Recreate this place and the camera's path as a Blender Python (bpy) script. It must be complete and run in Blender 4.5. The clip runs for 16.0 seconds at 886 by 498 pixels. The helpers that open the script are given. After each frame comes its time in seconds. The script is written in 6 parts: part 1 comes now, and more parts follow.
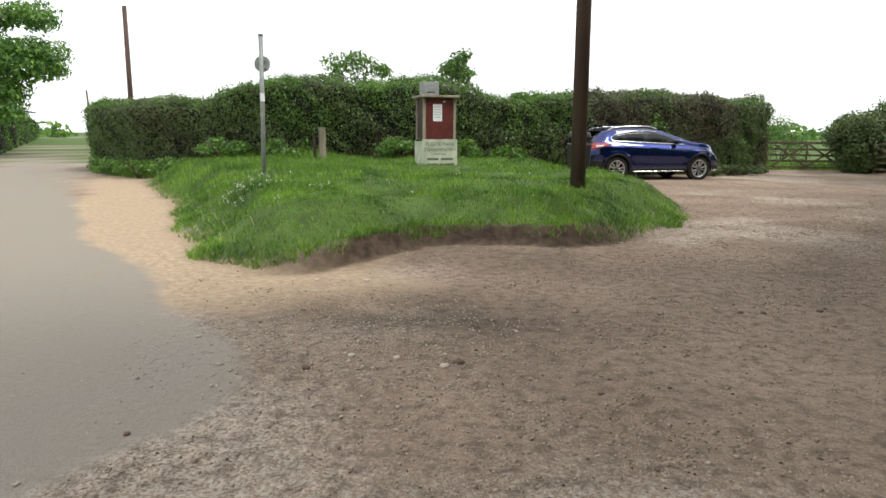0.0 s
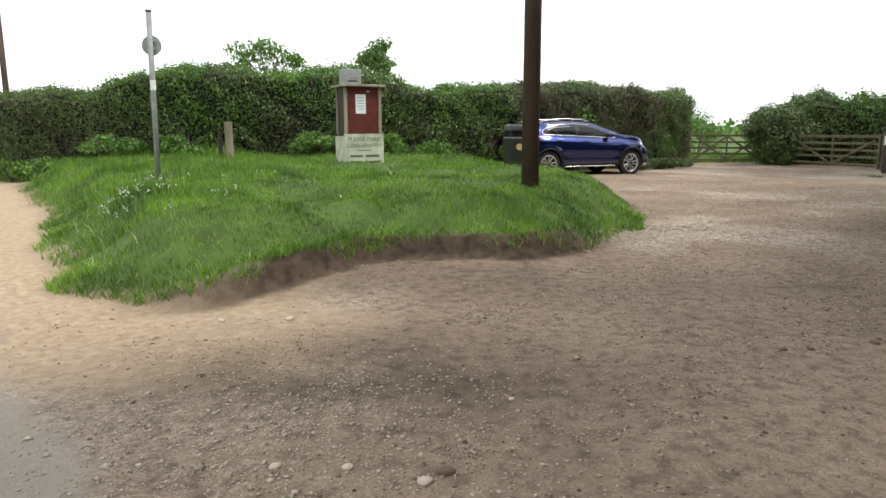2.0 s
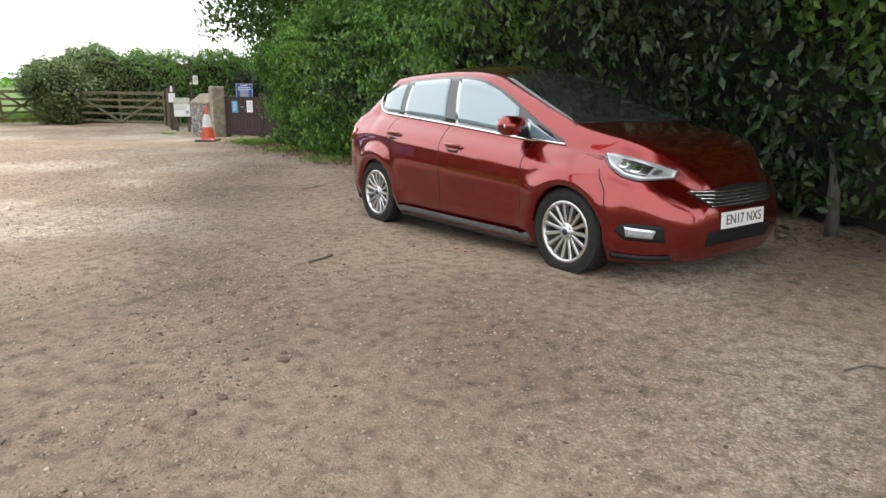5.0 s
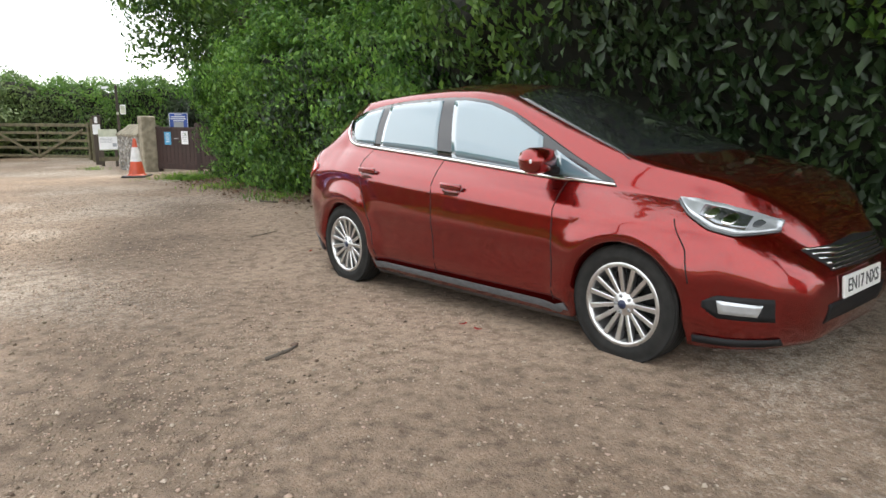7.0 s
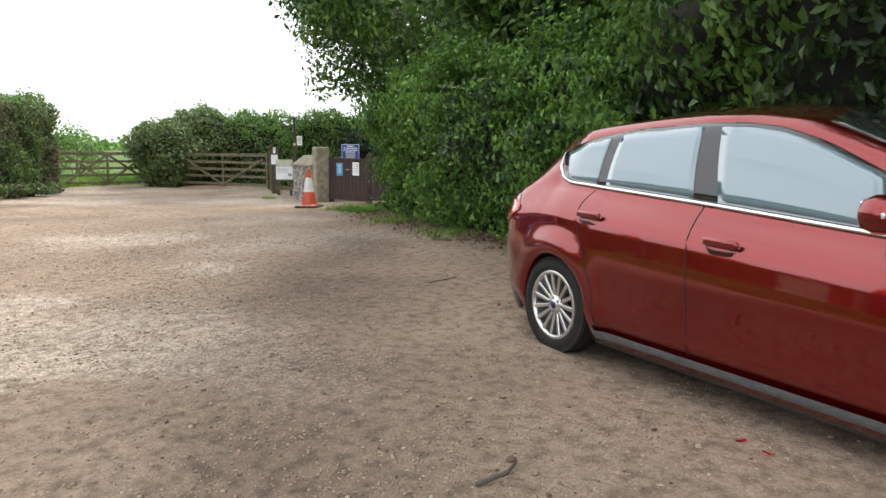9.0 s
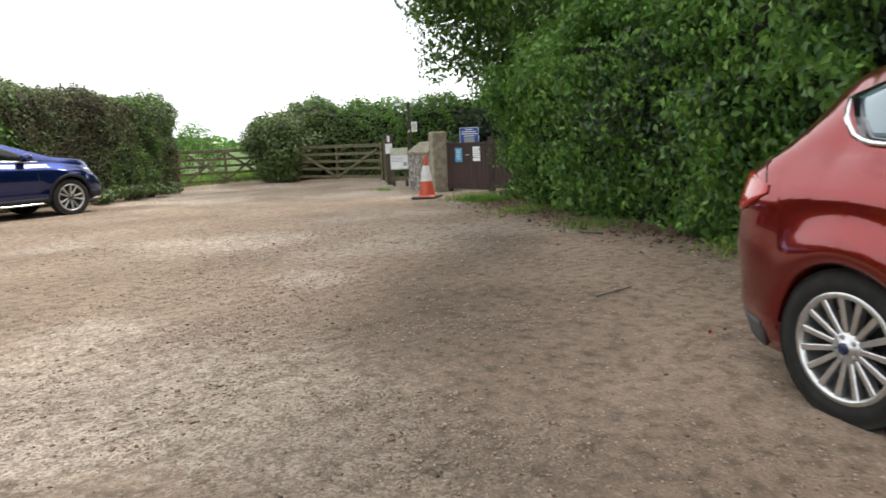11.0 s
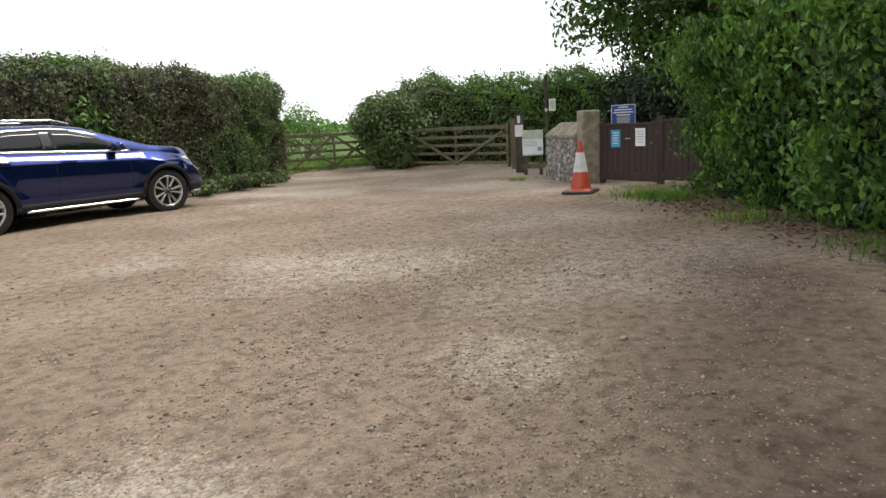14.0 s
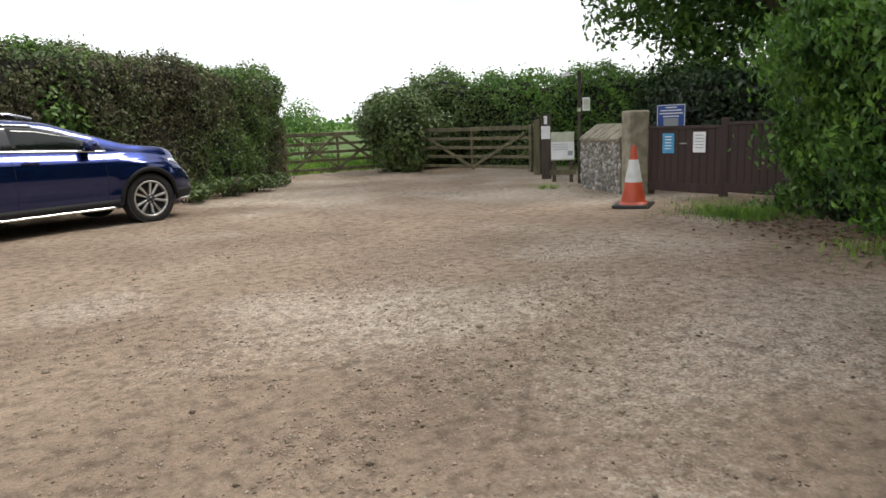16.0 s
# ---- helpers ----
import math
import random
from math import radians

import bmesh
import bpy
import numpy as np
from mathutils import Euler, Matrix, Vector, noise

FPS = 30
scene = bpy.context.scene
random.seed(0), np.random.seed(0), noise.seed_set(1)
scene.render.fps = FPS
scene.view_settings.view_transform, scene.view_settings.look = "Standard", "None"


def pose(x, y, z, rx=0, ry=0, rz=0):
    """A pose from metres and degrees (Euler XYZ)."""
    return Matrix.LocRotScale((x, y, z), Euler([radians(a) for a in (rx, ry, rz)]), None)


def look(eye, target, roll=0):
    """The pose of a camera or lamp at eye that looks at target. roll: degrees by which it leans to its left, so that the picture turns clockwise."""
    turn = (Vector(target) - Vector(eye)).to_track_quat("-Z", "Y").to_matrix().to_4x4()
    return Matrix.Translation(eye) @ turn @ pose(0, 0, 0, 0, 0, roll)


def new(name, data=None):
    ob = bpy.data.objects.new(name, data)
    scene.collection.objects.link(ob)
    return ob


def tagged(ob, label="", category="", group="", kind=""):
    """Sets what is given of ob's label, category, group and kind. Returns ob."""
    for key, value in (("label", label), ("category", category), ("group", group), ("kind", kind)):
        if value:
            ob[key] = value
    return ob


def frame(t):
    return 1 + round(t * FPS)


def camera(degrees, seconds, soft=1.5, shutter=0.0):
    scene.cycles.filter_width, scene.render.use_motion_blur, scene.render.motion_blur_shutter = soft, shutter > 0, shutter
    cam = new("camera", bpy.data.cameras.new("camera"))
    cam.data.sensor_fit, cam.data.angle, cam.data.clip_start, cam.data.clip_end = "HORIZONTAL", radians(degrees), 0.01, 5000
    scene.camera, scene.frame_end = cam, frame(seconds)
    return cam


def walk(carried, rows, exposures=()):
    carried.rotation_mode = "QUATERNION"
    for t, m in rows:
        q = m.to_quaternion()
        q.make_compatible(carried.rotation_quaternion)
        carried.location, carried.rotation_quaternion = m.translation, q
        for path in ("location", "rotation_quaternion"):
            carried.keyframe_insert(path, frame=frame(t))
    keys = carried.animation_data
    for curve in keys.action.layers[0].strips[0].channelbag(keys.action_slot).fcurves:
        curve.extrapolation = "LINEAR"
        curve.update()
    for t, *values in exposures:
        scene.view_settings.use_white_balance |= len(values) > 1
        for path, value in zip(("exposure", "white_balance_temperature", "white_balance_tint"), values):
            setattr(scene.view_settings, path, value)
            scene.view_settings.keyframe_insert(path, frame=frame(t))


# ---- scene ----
cam = camera(66.1, 16.0, shutter=0.18)
PATH = [
    (0, (0.642, 1.619, 1.301), (0.559, 3.589, 0.966), 0.2),
    (0.5, (0.558, 2.008, 1.289), (0.573, 3.979, 0.949), 0.7),
    (1, (0.5, 2.304, 1.278), (0.646, 4.271, 0.946), 1.2),
    (1.5, (0.461, 2.694, 1.294), (0.649, 4.658, 0.968), 0.1),
    (2, (0.385, 3.009, 1.254), (0.545, 4.973, 0.908), -0.2),
    (2.5, (0.286, 3.351, 1.259), (0.672, 5.281, 0.903), 0.3),
    (3, (0.271, 3.722, 1.221), (0.712, 5.639, 0.855), -2.9),
    (3.2, (0.334, 3.846, 1.248), (0.851, 5.739, 0.863), -1.2),
    (3.5, (0.423, 4.001, 1.244), (1.425, 5.675, 0.801), 0.1),
    (4, (0.504, 4.176, 1.288), (2.131, 5.246, 0.829), 2.6),
    (4.5, (0.733, 4.302, 1.278), (2.448, 5.205, 0.783), 1.4),
    (4.7, (0.808, 4.345, 1.311), (2.495, 5.312, 0.84), 0.9),
    (6.8, (1.943, 5.35, 1.259), (3.65, 6.303, 0.834), 0.1),
    (7, (2.021, 5.456, 1.284), (3.795, 6.295, 0.897), 0.0),
    (7.5, (2.206, 5.683, 1.249), (3.897, 6.694, 0.905), -0.7),
    (8, (2.419, 5.862, 1.266), (3.955, 7.101, 0.944), 0.5),
    (8.5, (2.601, 6.126, 1.252), (4.17, 7.33, 0.958), 0.0),
    (8.7, (2.649, 6.229, 1.269), (4.214, 7.439, 0.974), 0.2),
    (10.8, (3.637, 7.505, 1.143), (5.04, 8.897, 0.838), -1.9),
    (11, (3.736, 7.652, 1.145), (5.062, 9.114, 0.819), -2.5),
    (11.5, (3.915, 8.001, 1.151), (4.997, 9.65, 0.817), -2.8),
    (12, (4.039, 8.415, 1.188), (5.067, 10.086, 0.8), -2.1),
    (12.5, (4.227, 8.82, 1.167), (5.247, 10.489, 0.75), -1.6),
    (13, (4.375, 9.234, 1.181), (5.181, 11.013, 0.751), -2.9),
    (13.5, (4.466, 9.646, 1.233), (5.498, 11.316, 0.849), -2.7),
    (14, (4.649, 10.084, 1.195), (5.749, 11.713, 0.827), -3.1),
    (14.5, (4.798, 10.456, 1.215), (5.919, 12.075, 0.866), -1.7),
    (15, (4.906, 10.881, 1.253), (6.189, 12.376, 0.907), -1.5),
    (15.5, (5.032, 11.267, 1.201), (6.246, 12.818, 0.856), -2.9),
    (16, (5.168, 11.675, 1.218), (6.281, 13.295, 0.848), -2.4),
]
EXPOSURES = [(0.0, 0.05), (3.0, 0.18), (4.0, 0.34), (4.7, 0.82), (7.0, 0.92), (8.5, 0.7), (11.0, 0.42), (13.0, 0.16), (16.0, 0.02)]
walk(cam, [(t, look(eye, target, roll)) for t, eye, target, roll in PATH], EXPOSURES)

# ---- light ----
world = bpy.data.worlds.new("sky")
world.use_nodes = True
scene.world = world


def build_world():
    nt = world.node_tree
    nt.nodes.clear()
    out = nt.nodes.new("ShaderNodeOutputWorld")
    bg = nt.nodes.new("ShaderNodeBackground")
    sky = nt.nodes.new("ShaderNodeTexSky")
    sky.sky_type, sky.sun_disc = "NISHITA", False
    sky.sun_elevation, sky.sun_rotation = radians(SUN_ELEVATION), radians(SUN_AZIMUTH)
    sky.air_density, sky.dust_density = 1.2, 3.0
    # a thin bright cloud layer with a few pale blue gaps
    geo = nt.nodes.new("ShaderNodeTexCoord")
    cloud = nt.nodes.new("ShaderNodeTexNoise")
    cloud.inputs["Scale"].default_value, cloud.inputs["Detail"].default_value = 2.2, 6
    stretch = nt.nodes.new("ShaderNodeMapping")
    stretch.inputs["Scale"].default_value = (1, 1, 3.5)
    ramp = nt.nodes.new("ShaderNodeValToRGB")
    ramp.color_ramp.elements[0].position, ramp.color_ramp.elements[0].color = 0.30, (0.55, 0.55, 0.55, 1)
    ramp.color_ramp.elements[1].position, ramp.color_ramp.elements[1].color = 0.46, (0.93, 0.93, 0.93, 1)
    white = nt.nodes.new("ShaderNodeRGB")
    white.outputs[0].default_value = (CLOUD * 0.98, CLOUD, CLOUD * 1.02, 1)
    mix = nt.nodes.new("ShaderNodeMixRGB")
    nt.links.new(geo.outputs["Generated"], stretch.inputs["Vector"])
    nt.links.new(stretch.outputs[0], cloud.inputs["Vector"])
    nt.links.new(cloud.outputs["Fac"], ramp.inputs[0])
    nt.links.new(ramp.outputs[0], mix.inputs[0])
    nt.links.new(sky.outputs[0], mix.inputs[1])
    nt.links.new(white.outputs[0], mix.inputs[2])
    nt.links.new(mix.outputs[0], bg.inputs[0])
    bg.inputs[1].default_value = SKY_STRENGTH
    nt.links.new(bg.outputs[0], out.inputs[0])


SUN_ELEVATION, SUN_AZIMUTH = 56, 116      # degrees; azimuth from +y towards +x
CLOUD, SKY_STRENGTH = 13.0, 0.11
build_world()
sun = new("sun", bpy.data.lights.new("sun", "SUN"))
sun.data.energy, sun.data.angle, sun.data.color = 2.3, radians(18), (1.0, 0.95, 0.86)
_e, _a = radians(SUN_ELEVATION), radians(SUN_AZIMUTH)
sun.matrix_world = look((0, 0, 30), (-math.sin(_a) * math.cos(_e), -math.cos(_a) * math.cos(_e), 30 - math.sin(_e)))


# ---- materials ----
def material(name, colour, rough=0.6, metal=0.0, dark=None, scale=8.0, detail=5.0, bump=0.0, bump_scale=60.0, coat=0.0,
             island=0.0, obj_random=0.0, through_light=0.0, mixat=(0.35, 0.65), ior=None, stretch=None, spec=None):
    m = bpy.data.materials.new(name)
    m.use_nodes = True
    nt = m.node_tree
    b = nt.nodes["Principled BSDF"]
    b.inputs["Roughness"].default_value, b.inputs["Metallic"].default_value = rough, metal
    b.inputs["Coat Weight"].default_value = coat
    b.inputs["Coat Roughness"].default_value = 0.04
    if ior:
        b.inputs["IOR"].default_value = ior
    if spec is not None:
        b.inputs["Specular IOR Level"].default_value = spec
    co = nt.nodes.new("ShaderNodeTexCoord").outputs["Object"]
    if stretch:
        mp = nt.nodes.new("ShaderNodeMapping")
        mp.inputs["Scale"].default_value = stretch
        nt.links.new(co, mp.inputs["Vector"])
        co = mp.outputs[0]
    last = None
    if dark:
        n = nt.nodes.new("ShaderNodeTexNoise")
        n.inputs["Scale"].default_value, n.inputs["Detail"].default_value = scale, detail
        nt.links.new(co, n.inputs["Vector"])
        r = nt.nodes.new("ShaderNodeValToRGB")
        r.color_ramp.elements[0].position, r.color_ramp.elements[1].position = mixat
        r.color_ramp.elements[0].color, r.color_ramp.elements[1].color = (*dark, 1), (*colour, 1)
        nt.links.new(n.outputs["Fac"], r.inputs[0])
        last = r.outputs[0]
    else:
        b.inputs["Base Color"].default_value = (*colour, 1)
    if island or obj_random:
        if last is None:
            c = nt.nodes.new("ShaderNodeRGB")
            c.outputs[0].default_value = (*colour, 1)
            last = c.outputs[0]
        if island:
            rnd = nt.nodes.new("ShaderNodeNewGeometry").outputs["Random Per Island"]
        else:
            rnd = nt.nodes.new("ShaderNodeObjectInfo").outputs["Random"]
        amount = island or obj_random
        mr = nt.nodes.new("ShaderNodeMapRange")
        mr.inputs["To Min"].default_value, mr.inputs["To Max"].default_value = 1 - amount, 1 + amount
        nt.links.new(rnd, mr.inputs["Value"])
        hs = nt.nodes.new("ShaderNodeHueSaturation")
        nt.links.new(mr.outputs[0], hs.inputs["Value"])
        mh = nt.nodes.new("ShaderNodeMapRange")
        mh.inputs["To Min"].default_value, mh.inputs["To Max"].default_value = 0.5 + 0.04 * amount, 0.5 - 0.04 * amount
        nt.links.new(rnd, mh.inputs["Value"])
        nt.links.new(mh.outputs[0], hs.inputs["Hue"])
        nt.links.new(last, hs.inputs["Color"])
        last = hs.outputs[0]
    if last is not None:
        nt.links.new(last, b.inputs["Base Color"])
    if bump:
        n2 = nt.nodes.new("ShaderNodeTexNoise")
        n2.inputs["Scale"].default_value, n2.inputs["Detail"].default_value = bump_scale, 4
        nt.links.new(co, n2.inputs["Vector"])
        bp = nt.nodes.new("ShaderNodeBump")
        bp.inputs["Strength"].default_value, bp.inputs["Distance"].default_value = bump, 0.01
        nt.links.new(n2.outputs["Fac"], bp.inputs["Height"])
        nt.links.new(bp.outputs[0], b.inputs["Normal"])
    if through_light:
        out = nt.nodes["Material Output"]
        tr = nt.nodes.new("ShaderNodeBsdfTranslucent")
        if last is not None:
            nt.links.new(last, tr.inputs[0])
        else:
            tr.inputs[0].default_value = (*colour, 1)
        mx = nt.nodes.new("ShaderNodeMixShader")
        mx.inputs[0].default_value = through_light
        nt.links.new(b.outputs[0], mx.inputs[1])
        nt.links.new(tr.outputs[0], mx.inputs[2])
        nt.links.new(mx.outputs[0], out.inputs["Surface"])
    return m


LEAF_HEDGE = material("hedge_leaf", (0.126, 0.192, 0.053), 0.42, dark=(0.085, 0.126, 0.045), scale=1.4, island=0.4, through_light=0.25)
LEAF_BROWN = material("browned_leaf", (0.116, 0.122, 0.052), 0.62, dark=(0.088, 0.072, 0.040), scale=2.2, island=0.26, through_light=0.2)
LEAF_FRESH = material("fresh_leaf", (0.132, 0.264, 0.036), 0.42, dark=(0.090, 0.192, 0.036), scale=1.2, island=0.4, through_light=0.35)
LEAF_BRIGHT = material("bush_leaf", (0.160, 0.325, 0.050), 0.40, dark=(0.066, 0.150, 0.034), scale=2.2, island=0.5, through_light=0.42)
# ivy, and the painted shade among the tall green hedge's leaves
LEAF_DARK = material("ivy_and_shaded_leaf", (0.032, 0.064, 0.019), 0.42, spec=0.4, dark=(0.016, 0.032, 0.012), scale=0.9, island=0.5, through_light=0.15)
LEAF_TREE = material("tree_leaf", (0.105, 0.205, 0.034), 0.42, dark=(0.052, 0.108, 0.024), scale=1.2, island=0.5, through_light=0.45)
# near-black, so the shade inside the hedges is in the colour
SHADED_TWIGS = material("shaded_twig_mass", (0.016, 0.015, 0.009), 0.95, dark=(0.006, 0.007, 0.004), scale=6, bump=0.8, bump_scale=25)
BARK = material("bark", (0.12, 0.10, 0.08), 0.9, dark=(0.06, 0.05, 0.04), scale=12, bump=0.8, bump_scale=40, stretch=(1, 1, 0.25))
GRASS = material("grass_blade", (0.190, 0.350, 0.030), 0.5, dark=(0.055, 0.135, 0.016), scale=1.5, island=0.4, through_light=0.35)
STRAW = material("dry_stem", (0.36, 0.34, 0.2), 0.7, island=0.3)
BLOSSOM = material("white_blossom", (0.75, 0.75, 0.7), 0.7, island=0.1, through_light=0.2)


# ---- small helpers of this scene ----
def mesh_object(name, verts, faces, mat, parent=None, smooth=False, label=""):
    me = bpy.data.meshes.new(name)
    verts = np.asarray(verts, dtype=np.float32)
    if isinstance(faces, np.ndarray):
        k = faces.shape[1]
        me.vertices.add(len(verts))
        me.vertices.foreach_set("co", verts.ravel())
        me.loops.add(faces.size)
        me.loops.foreach_set("vertex_index", faces.astype(np.int32).ravel())
        me.polygons.add(len(faces))
        me.polygons.foreach_set("loop_start", np.arange(0, faces.size, k, dtype=np.int32))
        me.update(calc_edges=True)
    else:
        me.from_pydata([tuple(v) for v in verts], [], faces)
        me.update()
    if smooth:
        me.shade_smooth()
    if mat:
        me.materials.append(mat)
    ob = new(name, me)
    if parent:
        ob.parent = parent
    if label:
        ob["label"] = label
    return ob


def part(name, bm, mat, parent=None, label="", smooth=False):
    me = bpy.data.meshes.new(name)
    bm.to_mesh(me)
    bm.free()
    if smooth:
        me.shade_smooth()
    me.materials.append(mat)
    ob = new(name, me)
    if parent:
        ob.parent = parent
    if label:
        ob["label"] = label
    return ob


def empty(name, m=None):
    ob = new(name)
    ob.empty_display_size = 0.2
    if m is not None:
        ob.matrix_world = m
    return ob


def box(bm, cx, cy, cz, sx, sy, sz, m=None, bevel=0.0, jitter=0.0):
    """Adds a box by centre and full sizes, with bevelled edges."""
    r = bmesh.ops.create_cube(bm, size=1.0)
    vs = r["verts"]
    for v in vs:
        v.co = Vector((cx + v.co.x * sx, cy + v.co.y * sy, cz + v.co.z * sz))
        if jitter:
            v.co += Vector((random.uniform(-jitter, jitter) for _ in range(3)))
    if bevel:
        es = list({e for v in vs for e in v.link_edges})
        r2 = bmesh.ops.bevel(bm, geom=es, offset=bevel, segments=2, affect="EDGES", profile=0.5)
        vs = list({v for v in r2["verts"]} | {v for v in vs if v.is_valid})
    if m is not None:
        bmesh.ops.transform(bm, matrix=m, verts=[v for v in vs if v.is_valid])
    return bm


def tube_arrays(points, radii, sides=8):
    """Verts and quads of a tapered tube along points."""
    pts = [Vector(p) for p in points]
    verts, faces = [], []
    for i, p in enumerate(pts):
        d = (pts[min(i + 1, len(pts) - 1)] - pts[max(i - 1, 0)]).normalized()
        a = d.orthogonal().normalized()
        if abs(d.z) < 0.95:
            a = d.cross(Vector((0, 0, 1))).normalized()
        b = d.cross(a)
        for k in range(sides):
            an = 2 * math.pi * k / sides
            verts.append(p + (a * math.cos(an) + b * math.sin(an)) * radii[i])
    for i in range(len(pts) - 1):
        for k in range(sides):
            k2 = (k + 1) % sides
            faces.append((i * sides + k, i * sides + k2, (i + 1) * sides + k2, (i + 1) * sides + k))
    faces.append(tuple(range(sides))[::-1])
    faces.append(tuple((len(pts) - 1) * sides + k for k in range(sides)))
    return verts, faces


def tube(name, points, radii, mat, parent=None, sides=8, label=""):
    if not isinstance(radii, (list, tuple)):
        radii = [radii] * len(points)
    v, f = tube_arrays(points, radii, sides)
    return mesh_object(name, v, f, mat, parent, smooth=True, label=label)


def noise2(x, y, seed=0.0):
    """Smooth value noise on arrays, about -1 to 1."""
    x, y = np.asarray(x, float) + seed * 17.3, np.asarray(y, float) + seed * 9.1
    xi, yi = np.floor(x), np.floor(y)
    fx, fy = x - xi, y - yi
    fx, fy = fx * fx * (3 - 2 * fx), fy * fy * (3 - 2 * fy)

    def h(a, b):
        s = np.sin(a * 127.1 + b * 311.7 + seed) * 43758.5453
        return (s - np.floor(s)) * 2 - 1
    return (h(xi, yi) * (1 - fx) + h(xi + 1, yi) * fx) * (1 - fy) + (h(xi, yi + 1) * (1 - fx) + h(xi + 1, yi + 1) * fx) * fy


def leaves(name, centres, normals, size, mat, parent, droop=0.3, wide=0.55, spread=0.6, rng=None, fold=0.25):
    """One mesh of many small folded leaves: four corners and two triangles each, folded along the midrib."""
    rng = rng or np.random.default_rng(1)
    n = len(centres)
    nn = normals + rng.normal(0, spread, (n, 3))
    nn /= np.linalg.norm(nn, axis=1)[:, None] + 1e-9
    t = rng.normal(0, 1, (n, 3))
    t[:, 2] -= droop * 2
    t -= nn * np.sum(t * nn, axis=1)[:, None]
    t /= np.linalg.norm(t, axis=1)[:, None] + 1e-9
    s = np.cross(nn, t)
    ln = (size * rng.uniform(0.6, 1.35, n))[:, None]
    wd = ln * wide * 0.5
    base, tip = centres - t * ln * 0.5, centres + t * ln * 0.5 - nn * ln * 0.12
    mid = centres - t * ln * 0.06
    left, right = mid + s * wd + nn * ln * fold * 0.5, mid - s * wd + nn * ln * fold * 0.5
    v = np.stack([base, right, tip, left], axis=1).reshape(-1, 3)
    i = np.arange(n) * 4
    f = np.concatenate([np.stack([i, i + 1, i + 2], 1), np.stack([i, i + 2, i + 3], 1)])
    ob = mesh_object(name, v, f, mat, parent)
    ob["kind"] = "stuff"
    return ob


# ---- ground ----
ISLAND = [(-8.3, 20.0), (-6.6, 16.9), (-4.96, 13.97), (-3.7, 11.4), (-2.65, 9.5), (-2.05, 8.3), (-1.5, 7.85), (-0.9, 7.85), (-0.35, 8.35), (0.15, 9.0), (0.55, 9.35), (1.1, 9.3), (1.6, 9.15), (2.2, 9.6),
          (2.9, 10.4), (3.5, 11.3), (3.95, 12.2), (4.35, 13.4), (4.4, 14.7), (4.15, 16.8), (3.5, 19.4), (2.7, 21.0), (0, 21.5), (-5, 21.5)]
ROAD_A, ROAD_D = np.array([-0.95, 5.4]), np.array([-0.53, 0.848])     # a point of the road's edge, and the way it runs
ROAD_N = np.array([-0.848, -0.53])                                     # towards the far side
ROAD_WIDTH = 2.9


def inside_distance(poly, x, y):
    """Signed distance to a polygon, positive inside, on arrays."""
    x, y = np.asarray(x, float), np.asarray(y, float)
    best, inside = np.full(x.shape, 1e9), np.zeros(x.shape, bool)
    for i in range(len(poly)):
        ax, ay = poly[i - 1]
        bx, by = poly[i]
        dx, dy = bx - ax, by - ay
        t = np.clip(((x - ax) * dx + (y - ay) * dy) / (dx * dx + dy * dy), 0, 1)
        best = np.minimum(best, np.hypot(x - ax - t * dx, y - ay - t * dy))
        inside ^= ((ay > y) != (by > y)) & (x < (bx - ax) * (y - ay) / (by - ay + 1e-12) + ax)
    return np.where(inside, best, -best)


def along(line, x, y):
    """Distance to an open line, on arrays."""
    best = np.full(np.shape(x), 1e9)
    for (ax, ay), (bx, by) in zip(line, line[1:]):
        dx, dy = bx - ax, by - ay
        t = np.clip(((x - ax) * dx + (y - ay) * dy) / (dx * dx + dy * dy), 0, 1)
        best = np.minimum(best, np.hypot(x - ax - t * dx, y - ay - t * dy))
    return best


def step(a, b, x):
    t = np.clip((np.asarray(x, float) - a) / (b - a), 0, 1)
    return t * t * (3 - 2 * t)


def island_depth(x, y):
    return inside_distance(ISLAND, x, y) + 0.12 * noise2(np.asarray(x) * 1.7, np.asarray(y) * 1.7, 3) + 0.05 * noise2(np.asarray(x) * 6, np.asarray(y) * 6, 4)


def road_side(x, y):
    """Distance from the road's edge, positive on the tarmac side."""
    x, y = np.asarray(x, float), np.asarray(y, float)
    return (x - ROAD_A[0]) * ROAD_N[0] + (y - ROAD_A[1]) * ROAD_N[1] + 0.10 * noise2(x * 0.9, y * 0.9, 7) + 0.06 * noise2(x * 4, y * 4, 8) \
        + 0.25 * np.exp(-((y - 5.5) / 0.6) ** 2) - 1.0 * step(4.9, 3.5, y) - 0.6 * np.maximum(0, 3.5 - y) - 0.4 * step(7.5, 10, y) * step(28, 18, y)


def bank_front(x, y):
    """Where the island's edge is scraped bare."""
    return step(11.3, 9.6, y) * step(-1.5, -0.5, x) * step(3.0, 2.0, x)


def ledge(x, y):
    """A short scraped step in the island's turf."""
    u, v = (x + 0.55) * 0.77 + (y - 10.15) * 0.64, -(x + 0.55) * 0.64 + (y - 10.15) * 0.77
    return np.exp(-(u / 0.62) ** 4 - ((v - 0.12 * np.sin(u * 4)) / 0.17) ** 2)


